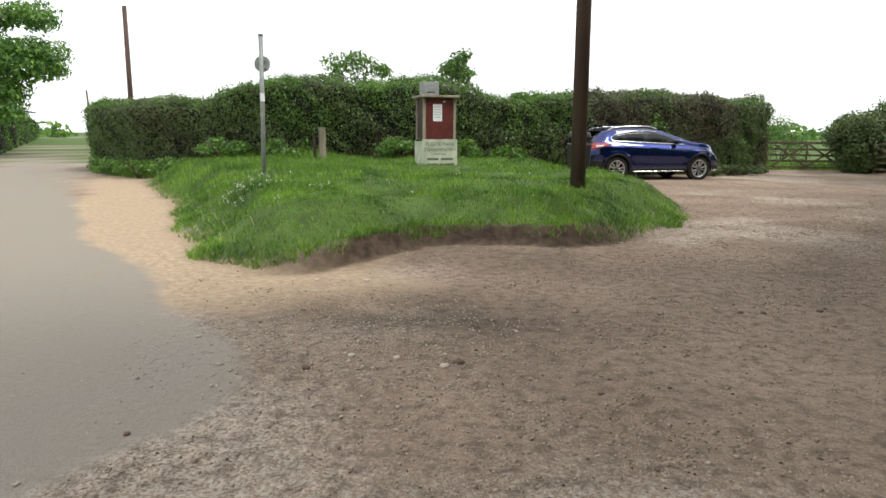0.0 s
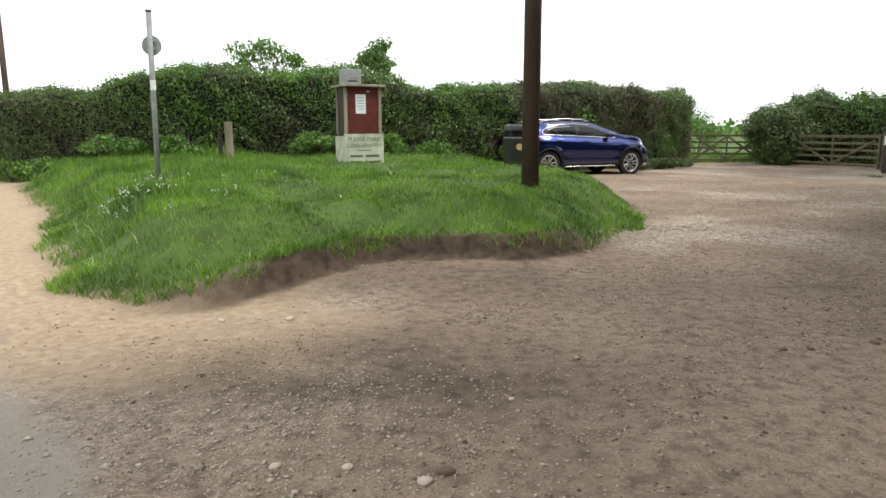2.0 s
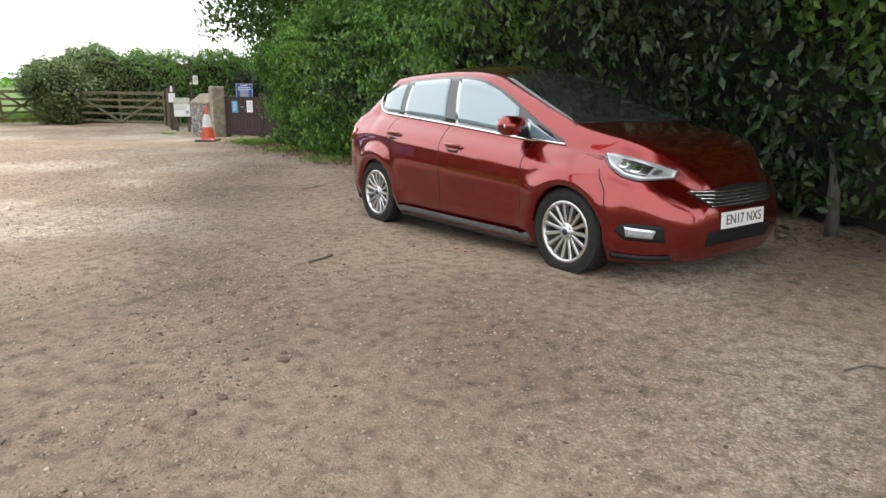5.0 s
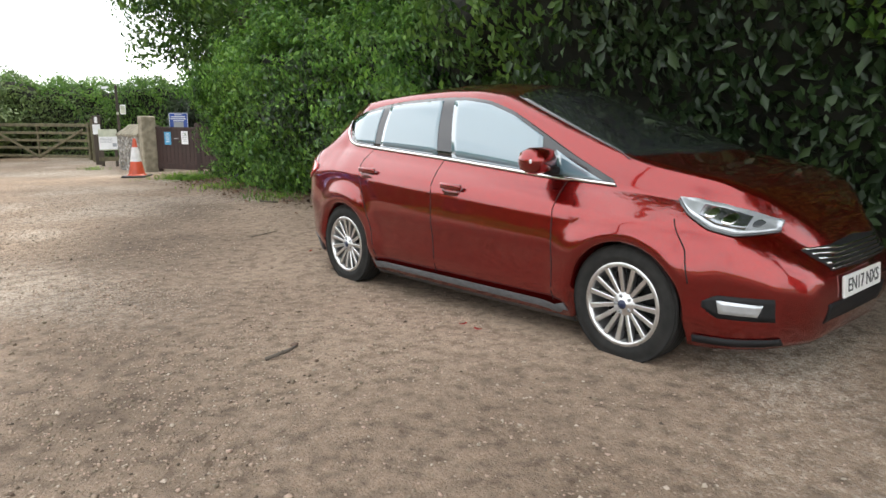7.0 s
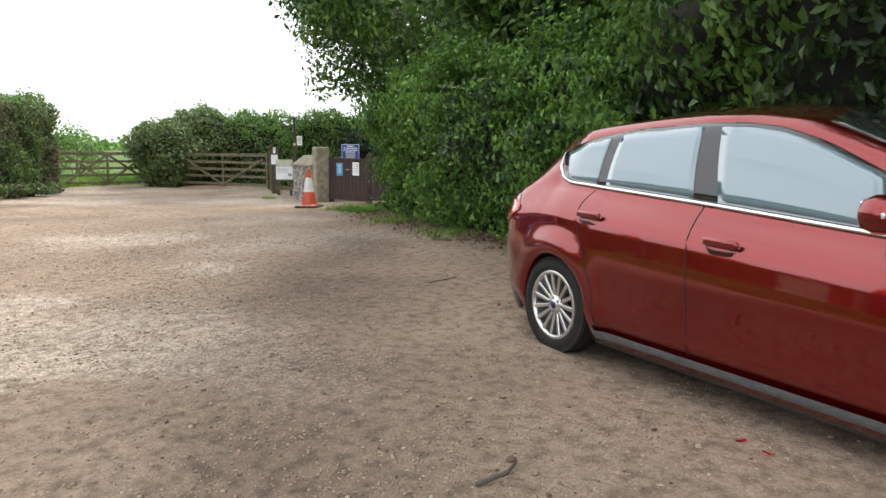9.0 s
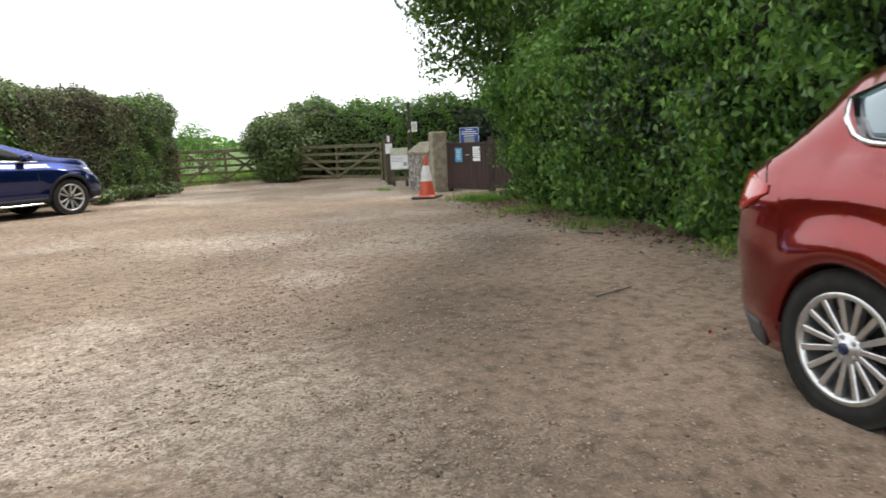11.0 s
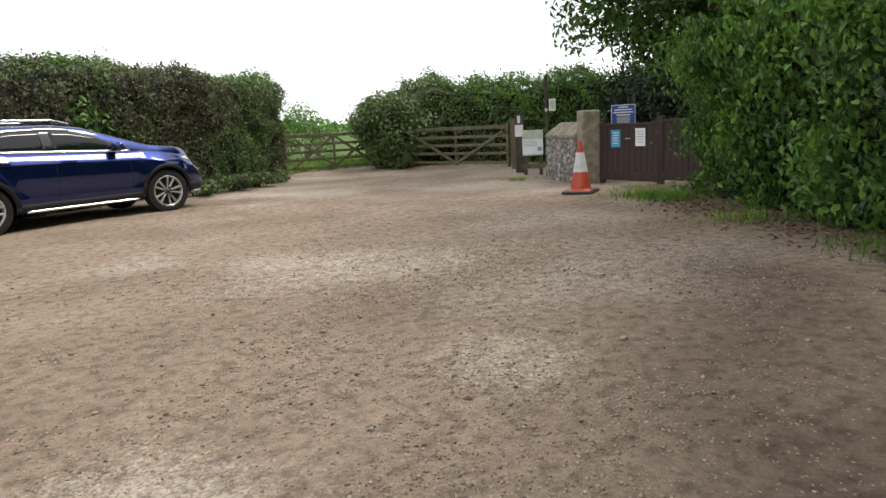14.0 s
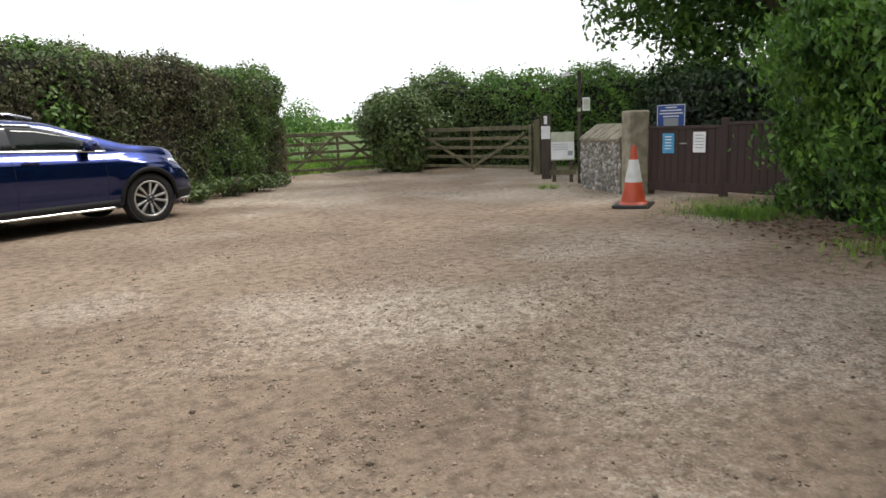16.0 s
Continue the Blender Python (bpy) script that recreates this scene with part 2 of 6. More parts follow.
def ground_z(x, y):
    x, y = np.asarray(x, float), np.asarray(y, float)
    z = -0.10 * step(15, 21, y) * step(6, 12, x)
    d = island_depth(x, y)
    front = bank_front(x, y)      # scraped to a steep bank in front, easing to a gentle edge behind
    rise = front * (0.26 * step(-0.04, 0.16, d) + 0.12 * step(0.2, 0.6, d) + 0.24 * step(0.35, 1.2, d)) \
        + (1 - front) * (0.10 * step(0, 0.3, d) + 0.42 * step(0.15, 1.0, d) + 0.10 * step(1.0, 2.2, d))
    apron = np.exp(-((np.abs(x - 0.5 - 0.35 * (y - 8.7)) / 1.5) ** 4 + (np.abs(y - 8.8) / 0.75) ** 4))
    rise = rise + 0.07 * apron * step(0.3, -0.1, d)
    z = z - 0.19 * ledge(x, y)
    z = z + rise
    z = z + 0.07 * noise2(x * 1.3, y * 1.3, 5) * step(0.1, 0.8, d) + 0.03 * noise2(x * 4, y * 4, 6) * step(0.05, 0.4, d)
    open_ground = step(0.1, -0.4, d) * step(60, 30, np.hypot(x - 4, y - 10))
    z = z + open_ground * (0.022 * noise2(x * 0.55, y * 0.55, 1) + 0.010 * noise2(x * 2.2, y * 2.2, 2)) * step(1.0, -0.3, road_side(x, y))
    z = z + 0.11 * np.exp(-((x - 2.1) ** 2 + (y - 11.1) ** 2) / 0.8)      # turf heaped round the pole
    # the red car's rear wheels stand in a slight hollow
    z = z - 0.085 * np.exp(-((x - 7.3) ** 2 + (y - 8.2) ** 2) / 2.0)
    # the lane lies a hand's breadth lower than the verge beside the hedge
    z = z + 0.25 * step(0.1, 1.2, hedge_bank(x, y))
    return z


HEDGE_LINE = [(-13.6, 31.0), (-13.2, 27.8), (-12.85, 25.4), (-11.8, 23.6), (-9.8, 21.85), (-6.5, 20.3), (-3.5, 19.8), (0.0, 20.4), (3.0, 21.7), (5.0, 22.9), (7.5, 24.4), (9.6, 26.0), (12.15, 28.45)]


def hedge_bank(x, y):
    poly = [(a + 0.35, b - 0.5) for a, b in HEDGE_LINE[1:7]] + [(-3, 25), (-10, 32)]
    return inside_distance(poly, x, y)


def make_ground():
    def axis(lo, hi, fine, far):
        mid = list(np.arange(lo, hi, fine))
        left, right, s, a, b = [], [], fine, lo, hi
        while a > -far or b < far:
            s = min(s * 1.22, 260)
            a -= s
            b += s
            left.append(a)
            right.append(b)
        return np.array(left[::-1] + mid + right)
    xs, ys = axis(-6.5, 14.5, 0.075, 2400), axis(1.0, 23.0, 0.075, 2400)
    X, Y = np.meshgrid(xs, ys)
    Z = ground_z(X, Y)
    nx, ny = len(xs), len(ys)
    v = np.stack([X, Y, Z], -1).reshape(-1, 3)
    i = (np.arange(ny - 1)[:, None] * nx + np.arange(nx - 1)[None, :]).ravel()
    f = np.stack([i, i + 1, i + nx + 1, i + nx], 1)
    ob = mesh_object("ground", v, f, GROUND, smooth=True)
    d, r = island_depth(X, Y), road_side(X, Y)
    tarmac = step(-0.12, 0.10, r) * step(ROAD_WIDTH + 0.2, ROAD_WIDTH - 0.1, r)
    # turf on the island; bare scraped earth on its front and road-side flanks
    bare = 0.04 + 0.07 * step(10.5, 8.5, Y) * step(-1.0, -0.3, X) * step(3.0, 1.8, X) + 0.10 * noise2(X * 3.1, Y * 3.1, 11)
    scar = 1.8 * ledge(X, Y)
    turf = step(0.02, 0.16, d - bare - scar)
    field = step(0, 1.5, np.maximum(Y - 29.3, np.maximum(-(Y + 40), -1))) + step(0, 2, X - 16.6) + step(0.0, 0.6, hedge_bank(X, Y))
    field = np.maximum(field, step(ROAD_WIDTH + 0.3, ROAD_WIDTH + 1.2, r))
    grass = np.clip(np.maximum(turf, field), 0, 1) * (1 - tarmac)
    apron = np.exp(-((np.abs(X - 0.5 - 0.35 * (Y - 8.7)) / 1.6) ** 4 + (np.abs(Y - 8.75) / 0.85) ** 4))
    earth = np.maximum(step(-0.22, 0.02, d) * (0.25 + 0.75 * bank_front(X, Y)), apron * (0.42 + 0.25 * noise2(X * 2, Y * 2, 26))) * (1 - turf)
    near = inside_distance(ISLAND, X, Y) + 0.25 * noise2(X * 1.2, Y * 1.2, 23)
    sand = step(-1.9, -1.1, near) * step(0.12, -0.02, d) * step(0.9, -1.2, X + 0.4 * noise2(X * 2, Y * 2, 24)) * step(5.6, 6.4, Y) * step(0.15, -0.1, r)
    damp = np.exp(-(((X - 0.1) / 1.3) ** 2 + ((Y - 6.3) / 0.7) ** 2)) * (0.75 + 0.4 * noise2(X * 3, Y * 3, 25))
    earth = np.maximum(earth, damp * 0.9)
    # a band of darker earth across the yard
    dark_band = along([(2.9, 7.2), (4.4, 8.6), (6.4, 10.6), (8.3, 11.9), (10.2, 13.6)], X, Y)
    # shade along the hedge foot, painted into the ground as dark earth
    hedge_shade = along([(12.6, 16.0), (11.0, 13.2), (10.0, 10.2), (8.9, 7.6), (7.9, 4.6), (7.6, 2.4), (7.7, -4.0)], X, Y)
    earth = np.maximum(earth, np.exp(-(dark_band / 0.75) ** 2) * np.clip(0.34 + 0.3 * noise2(X * 0.8, Y * 0.8, 29) + 0.16 * noise2(X * 3, Y * 3, 30), 0, 0.6))
    earth = np.maximum(earth, np.exp(-(hedge_shade / 1.0) ** 2) * np.clip(0.62 + 0.25 * noise2(X * 1.5, Y * 1.5, 33), 0, 0.85) * (1 - turf))
    dirt = step(0.1, 0.9, noise2(X * 0.35, Y * 0.35, 21) * 0.6 + noise2(X * 1.1, Y * 1.1, 22) * 0.4 + 0.45)
    col = np.stack([grass, np.clip(tarmac, 0, 1), np.clip(np.maximum(earth, 0), 0, 1), np.ones_like(X)], -1)
    sand = np.clip(sand * 1.35 - 0.3 * np.clip(noise2(X * 2.7, Y * 2.7, 27) + 0.6 * noise2(X * 7, Y * 7, 28), 0, 1), 0, 1)
    col2 = np.stack([sand, dirt, np.zeros_like(X), np.ones_like(X)], -1)
    for nm, c in (("cover", col), ("wear", col2)):
        at = ob.data.color_attributes.new(nm, "FLOAT_COLOR", "POINT")
        at.data.foreach_set("color", c.reshape(-1).astype(np.float32))
    return tagged(ob, "brown gravel yard with bare earth, tarmac lane and turf", "ground", kind="structure")


def ground_material():
    m = bpy.data.materials.new("gravel_earth_tarmac")
    m.use_nodes = True
    nt = m.node_tree
    b = nt.nodes["Principled BSDF"]
    co = nt.nodes.new("ShaderNodeTexCoord").outputs["Object"]

    def attr(name):
        a = nt.nodes.new("ShaderNodeVertexColor")
        a.layer_name = name
        s = nt.nodes.new("ShaderNodeSeparateColor")
        nt.links.new(a.outputs[0], s.inputs[0])
        return s.outputs

    def tex(scale, detail=4, kind="ShaderNodeTexNoise", out="Fac"):
        n = nt.nodes.new(kind)
        n.inputs["Scale"].default_value = scale
        if "Detail" in n.inputs:
            n.inputs["Detail"].default_value = detail
        nt.links.new(co, n.inputs["Vector"])
        return n.outputs[out]

    def ramp(fac, stops):
        r = nt.nodes.new("ShaderNodeValToRGB")
        els = r.color_ramp.elements
        while len(els) < len(stops):
            els.new(0.5)
        for e, (p, c) in zip(els, stops):
            e.position, e.color = p, (*c, 1)
        nt.links.new(fac, r.inputs[0])
        return r.outputs[0]

    def mix(fac, a, c, kind="MIX"):
        n = nt.nodes.new("ShaderNodeMixRGB")
        n.blend_type = kind
        if isinstance(fac, float):
            n.inputs[0].default_value = fac
        else:
            nt.links.new(fac, n.inputs[0])
        nt.links.new(a, n.inputs[1])
        nt.links.new(c, n.inputs[2])
        return n.outputs[0]

    cover, wear = attr("cover"), attr("wear")
    # gravel: stones of many colours, broad patches of trodden dirt
    cells = tex(85, kind="ShaderNodeTexVoronoi", out="Color")
    sep = nt.nodes.new("ShaderNodeSeparateColor")
    nt.links.new(cells, sep.inputs[0])
    stones = ramp(sep.outputs[0], [(0.0, (0.12, 0.090, 0.067)), (0.45, (0.27, 0.204, 0.151)), (0.85, (0.37, 0.290, 0.223)), (1.0, (0.54, 0.47, 0.39))])
    dirt = ramp(tex(45, 8), [(0.3, (0.225, 0.162, 0.114)), (0.7, (0.35, 0.260, 0.188))])
    gritty = tex(38, 5)
    fac = nt.nodes.new("ShaderNodeMath")
    fac.operation = "MULTIPLY_ADD"
    nt.links.new(wear[1], fac.inputs[0])
    fac.inputs[1].default_value = 0.55
    nt.links.new(gritty, fac.inputs[2])
    cut = ramp(fac.outputs[0], [(0.45, (0, 0, 0)), (0.80, (0.85, 0.85, 0.85))])
    base = mix(cut, stones, dirt)
    mottle = ramp(tex(11, 9), [(0.34, (0.42, 0.40, 0.38)), (0.5, (1.0, 1.0, 1.0)), (0.75, (1.4, 1.38, 1.35))])
    base = mix(0.62, base, mottle, "MULTIPLY")
    base = mix(0.75, base, ramp(tex(0.6, 5), [(0.32, (0.62, 0.60, 0.59)), (0.64, (1.04, 1.04, 1.04))]), "MULTIPLY")
    sand = ramp(tex(14, 6), [(0.3, (0.34, 0.25, 0.165)), (0.7, (0.50, 0.385, 0.265))])
    base = mix(wear[0], base, sand)
    earth = ramp(tex(11, 8), [(0.3, (0.036, 0.024, 0.017)), (0.7, (0.098, 0.069, 0.048))])
    base = mix(cover[2], base, earth)
    tar = ramp(tex(140, 3), [(0.35, (0.205, 0.182, 0.152)), (0.65, (0.305, 0.274, 0.230))])
    tar = mix(ramp(tex(1.3, 6), [(0.4, (0, 0, 0)), (0.75, (0.7, 0.7, 0.7))]), tar, ramp(tex(30, 4), [(0.3, (0.22, 0.185, 0.15)), (0.7, (0.32, 0.27, 0.21))]))
    base = mix(cover[1], base, tar)
    turf = ramp(tex(3.5, 8), [(0.3, (0.05, 0.085, 0.02)), (0.7, (0.095, 0.16, 0.035))])
    base = mix(cover[0], base, turf)
    nt.links.new(base, b.inputs["Base Color"])
    b.inputs["Roughness"].default_value = 0.9
    b.inputs["Specular IOR Level"].default_value = 0.25
    dist = tex(85, kind="ShaderNodeTexVoronoi", out="Distance")
    fine = tex(120, 4)
    add = nt.nodes.new("ShaderNodeMath")
    add.operation = "SUBTRACT"
    nt.links.new(fine, add.inputs[0])
    nt.links.new(dist, add.inputs[1])
    soft = nt.nodes.new("ShaderNodeMath")
    soft.operation = "SUBTRACT"
    soft.inputs[0].default_value = 1.0
    nt.links.new(cover[1], soft.inputs[1])
    mul = nt.nodes.new("ShaderNodeMath")
    mul.operation = "MULTIPLY"
    nt.links.new(soft.outputs[0], mul.inputs[0])
    mul.inputs[1].default_value = 0.55
    coarse = nt.nodes.new("ShaderNodeBump")
    coarse.inputs["Strength"].default_value, coarse.inputs["Distance"].default_value = 0.5, 0.03
    nt.links.new(tex(14, 9), coarse.inputs["Height"])
    bp = nt.nodes.new("ShaderNodeBump")
    bp.inputs["Distance"].default_value = 0.012
    nt.links.new(coarse.outputs[0], bp.inputs["Normal"])
    nt.links.new(mul.outputs[0], bp.inputs["Strength"])
    nt.links.new(add.outputs[0], bp.inputs["Height"])
    nt.links.new(bp.outputs[0], b.inputs["Normal"])
    return m


GROUND = ground_material()
make_ground()


# ---- hedges and trees ----
def resample(line, gap):
    pts = [Vector(p) for p in line]
    out = []
    for a, b in zip(pts, pts[1:]):
        n = max(1, round((b - a).length / gap))
        out += [a.lerp(b, k / n) for k in range(n)]
    out.append(pts[-1])
    for _ in range(6):
        out = [out[0]] + [(out[i - 1] + out[i] * 2 + out[i + 1]) / 4 for i in range(1, len(out) - 1)] + [out[-1]]
    return out


def hedge_surface(line, depth, rough, gap=0.25, seed=1, tuck=0.12):
    """The clipped body of a hedge. line: x, y, height of the front face; the body lies to the left of the line's way. Returns a grid of points and normals."""
    pts = resample(line, gap)
    n = len(pts)
    prof = []
    for k in range(9):
        prof.append((tuck * (1 - k / 8) * 1.0, k / 8 * 0.9))          # front, slightly undercut at the foot
    for k in range(1, 8):
        a = math.pi * k / 8
        prof.append((0.5 - 0.5 * math.cos(a), 0.9 + 0.1 * math.sin(a)))
    for k in range(6):
        prof.append((1.0, 0.9 * (1 - k / 5)))
    G = np.zeros((n, len(prof), 3))
    for i, p in enumerate(pts):
        d = (pts[min(i + 1, n - 1)] - pts[max(i - 1, 0)])
        d.z = 0
        d.normalize()
        side = Vector((-d.y, d.x, 0))
        end = min(i, n - 1 - i) * gap
        sq = min(1.0, math.sqrt(min(1, end / 0.5)) * 0.75 + 0.25)
        g = float(ground_z(p.x, p.y))
        for k, (u, w) in enumerate(prof):
            q = Vector((p.x, p.y, 0)) + side * (depth * (0.5 + (u - 0.5) * sq))
            G[i, k] = (q.x, q.y, g + p.z * w * (0.9 + 0.1 * sq))
    N = np.cross(np.gradient(G, axis=0), np.gradient(G, axis=1))
    N /= np.linalg.norm(N, axis=2)[..., None] + 1e-9
    mid = G.mean(axis=1, keepdims=True)
    flip = np.sum(N * (G - mid), axis=2) < 0
    N[flip] *= -1
    a, b, c = G[..., 0], G[..., 1], G[..., 2]
    disp = rough * (noise2(a * 0.9 + c * 0.5, b * 0.9 + c * 0.8, seed) + 0.6 * noise2(a * 2.3 + c, b * 2.3 - c * 1.9, seed + 1) + 0.35 * noise2(a * 5 + c * 3, b * 5 + c * 4, seed + 2))
    G += N * disp[..., None]
    return G, N


def sample_grid(G, N, count, rng):
    """Random places on the grid's faces, even by area, and their normals."""
    e1, e2 = G[1:, :-1] - G[:-1, :-1], G[:-1, 1:] - G[:-1, :-1]
    area = np.linalg.norm(np.cross(e1, e2), axis=2).ravel()
    pick = rng.choice(len(area), count, p=area / area.sum())
    i, k = np.divmod(pick, G.shape[1] - 1)
    u, v = rng.random((count, 1)), rng.random((count, 1))
    P = G[i, k] * (1 - u) * (1 - v) + G[i + 1, k] * u * (1 - v) + G[i, k + 1] * (1 - u) * v + G[i + 1, k + 1] * u * v
    return P, N[i, k]


def grid_mesh(name, G, mat, parent):
    n, m = G.shape[:2]
    i = (np.arange(n - 1)[:, None] * m + np.arange(m - 1)[None, :]).ravel()
    f = np.stack([i, i + 1, i + m + 1, i + m], 1)
    faces = [tuple(q) for q in f.tolist()] + [tuple(range(m)), tuple((n - 1) * m + k for k in range(m))[::-1]]
    return mesh_object(name, G.reshape(-1, 3), faces, mat, parent, smooth=True)


def patches(P, scale, seed):
    return noise2(P[:, 0] * scale + P[:, 2] * scale, P[:, 1] * scale - P[:, 2] * scale * 0.7, seed)


def make_hedge(line, depth, count, size, label, kinds, rough=0.14, seed=1, loose=0.16, spread=0.6, droop=0.3, wide=0.6, sprays=0, spray_len=0.5, tuck=0.12, clumps=0.06, mixed=0.18, bare=0.0, tint=None):
    """kinds: (part name, material, lowest patch value) from the commonest up; leaves fall to the last kind that their patch reaches."""
    rng = np.random.default_rng(seed)
    thing = tagged(empty("hedge"), label, "hedge")
    G, N = hedge_surface(line, depth, rough, seed=seed, tuck=tuck)
    # solid inner shell, coloured as the shade between the branches
    grid_mesh("shaded_branch_mass", G - N * 0.05, SHADED_TWIGS, thing)
    P, M = sample_grid(G, N, count, rng)
    tone = patches(P, 0.5, seed + 5) + 0.5 * patches(P, 1.7, seed + 6) + rng.normal(0, mixed, count)
    out = np.abs(rng.normal(0, loose, count))
    clump = 0.10 * patches(P, 3.5, seed + 9) + clumps * np.maximum(patches(P, 1.9, seed + 10), -0.5)
    P = P + M * (out + clump - 0.03)[:, None]
    if sprays:
        S, SN = sample_grid(G, N, sprays * 4, rng)
        S = S[SN[:, 2] > 0.1][:sprays]
        k = 26
        up = np.stack([rng.normal(0, 0.28, len(S)), rng.normal(0, 0.28, len(S)), rng.uniform(0.5, 1.0, len(S))], 1)
        ln = rng.uniform(0.4, 1.0, len(S)) * spray_len
        tt = rng.random((len(S), k))
        E = (S[:, None, :] + up[:, None, :] * (tt * ln[:, None])[..., None] + rng.normal(0, 0.05, (len(S), k, 3))).reshape(-1, 3)
        P, M = np.concatenate([P, E]), np.concatenate([M, np.tile((0, 0, 1.0), (len(E), 1))])
        tone = np.concatenate([tone, rng.uniform(0.2, 1.2, len(E))])
    # tint shifts tone by place and facing, mostly painting daylight on hedge tops
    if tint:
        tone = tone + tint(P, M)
    if bare:      # no leaves near the ground, where it is too dark to grow
        foot = ground_z(P[:, 0], P[:, 1]) + bare * (1 + 0.45 * patches(P * np.array([1, 1, 0]), 1.1, seed + 12))
        on = P[:, 2] > foot
        P, M, tone = P[on], M[on], tone[on]
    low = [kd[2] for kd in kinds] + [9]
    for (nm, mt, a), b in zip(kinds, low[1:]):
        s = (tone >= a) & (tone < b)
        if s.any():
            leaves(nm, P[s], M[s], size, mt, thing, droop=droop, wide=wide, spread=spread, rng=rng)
    return thing


def branchy(start, way, length, radius, rng, depth, out_tubes, tips):
    pts, radii, p, d = [Vector(start)], [radius], Vector(start), Vector(way).normalized()
    n = 5
    for k in range(n):
        d = (d + Vector(rng.normal(0, 0.13, 3)) + Vector((0, 0, 0.04))).normalized()
        p = p + d * (length / n)
        pts.append(p.copy())
        radii.append(radius * (1 - 0.7 * (k + 1) / n))
    out_tubes.append((pts, radii))
    if depth == 0:
        tips += [q.copy() for q in pts[2:]]
        return
    for k in range(4 if depth > 1 else 3):
        at = pts[2 + (k % (n - 1))]
        a = rng.uniform(0, 2 * math.pi)
        w = (d * 0.6 + Vector((math.cos(a), math.sin(a), rng.uniform(-0.1, 0.5)))).normalized()
        branchy(at, w, length * rng.uniform(0.55, 0.75), radius * 0.45, rng, depth - 1, out_tubes, tips)
    tips.append(pts[-1].copy())


def make_tree(x, y, trunk_h, crown, label, count, size, seed, mat=None, radius=0.25, lumps=46, lump=0.75, droop=0.5, wide=0.5, drape=0.0):
    """crown: centre x, y, z and half sizes. A tapered trunk with limbs and a crown of leaf clumps."""
    rng = np.random.default_rng(seed)
    thing = tagged(empty("tree"), label, "tree")
    g = float(ground_z(x, y))
    tubes, tips = [], []
    cx, cy, cz, rx, ry, rz = crown
    top = Vector((x + (cx - x) * 0.3, y + (cy - y) * 0.3, g + trunk_h))
    tp = [Vector((x, y, g - 0.1)), Vector((x, y, g + trunk_h * 0.4)), top]
    v, f = tube_arrays(tp, [radius * 1.25, radius, radius * 0.75], 10)
    mesh_object("trunk", v, f, BARK, thing, smooth=True)
    for k in range(7):
        a = 2 * math.pi * k / 7 + rng.uniform(-0.3, 0.3)
        goal = Vector((cx + rx * 0.7 * math.cos(a), cy + ry * 0.7 * math.sin(a), cz + rz * rng.uniform(-0.5, 0.7)))
        w = goal - top
        branchy(top, w, w.length, radius * 0.45, rng, 1, tubes, tips)
    for pts, radii in tubes:
        v, f = tube_arrays(pts, radii, 5)
        mesh_object("limb", v, f, BARK, thing, smooth=True)
    u = rng.normal(0, 1, (lumps, 3))
    u /= np.linalg.norm(u, axis=1)[:, None]
    C = np.array([cx, cy, cz]) + u * np.array([rx, ry, rz]) * rng.uniform(0.45, 1.0, (lumps, 1))
    R = lump * rng.uniform(0.6, 1.3, lumps)
    per = rng.choice(lumps, count, p=R ** 2 / np.sum(R ** 2))
    q = rng.normal(0, 1, (count, 3))
    q /= np.linalg.norm(q, axis=1)[:, None]
    P = C[per] + q * (R[per] * rng.uniform(0.45, 1.08, count))[:, None] * np.array([1.15, 1.15, 0.75])
    if drape:
        P[:, 2] -= drape * rng.random(count) ** 2
    leaves("crown", P, q + np.array([0, 0, 0.4]), size, mat or LEAF_TREE, thing, droop=droop, wide=wide, spread=0.5, rng=rng)
    return thing


HEDGE_HEIGHTS = [2.4, 2.35, 2.2, 2.2, 2.2, 2.08, 2.02, 2.14, 2.32, 2.42, 2.55, 2.55, 2.52]
# browner towards its right end; sunlight on top painted by greener upward leaves
make_hedge([(x, y, h) for (x, y), h in zip(HEDGE_LINE, HEDGE_HEIGHTS)], 1.7, 235000, 0.066,
           "long clipped mixed hedge, dark green with browned patches, beside the yard",
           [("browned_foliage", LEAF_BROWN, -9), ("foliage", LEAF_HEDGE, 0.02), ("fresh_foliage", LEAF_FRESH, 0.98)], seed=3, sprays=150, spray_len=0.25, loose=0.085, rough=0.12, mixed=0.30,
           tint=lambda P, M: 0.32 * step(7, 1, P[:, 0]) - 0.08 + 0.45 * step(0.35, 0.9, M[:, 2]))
# daylight painted in: lighter leaves high up and facing up, near-black ones below
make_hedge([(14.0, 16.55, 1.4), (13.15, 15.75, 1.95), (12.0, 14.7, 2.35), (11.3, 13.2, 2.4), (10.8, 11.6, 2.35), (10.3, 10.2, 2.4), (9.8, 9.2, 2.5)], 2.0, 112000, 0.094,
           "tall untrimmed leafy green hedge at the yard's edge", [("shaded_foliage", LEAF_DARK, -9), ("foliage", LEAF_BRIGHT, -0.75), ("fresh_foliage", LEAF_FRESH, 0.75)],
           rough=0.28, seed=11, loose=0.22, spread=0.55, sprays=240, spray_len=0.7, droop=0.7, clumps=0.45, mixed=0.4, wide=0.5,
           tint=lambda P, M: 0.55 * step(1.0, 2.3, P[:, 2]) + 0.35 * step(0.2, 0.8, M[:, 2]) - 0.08)
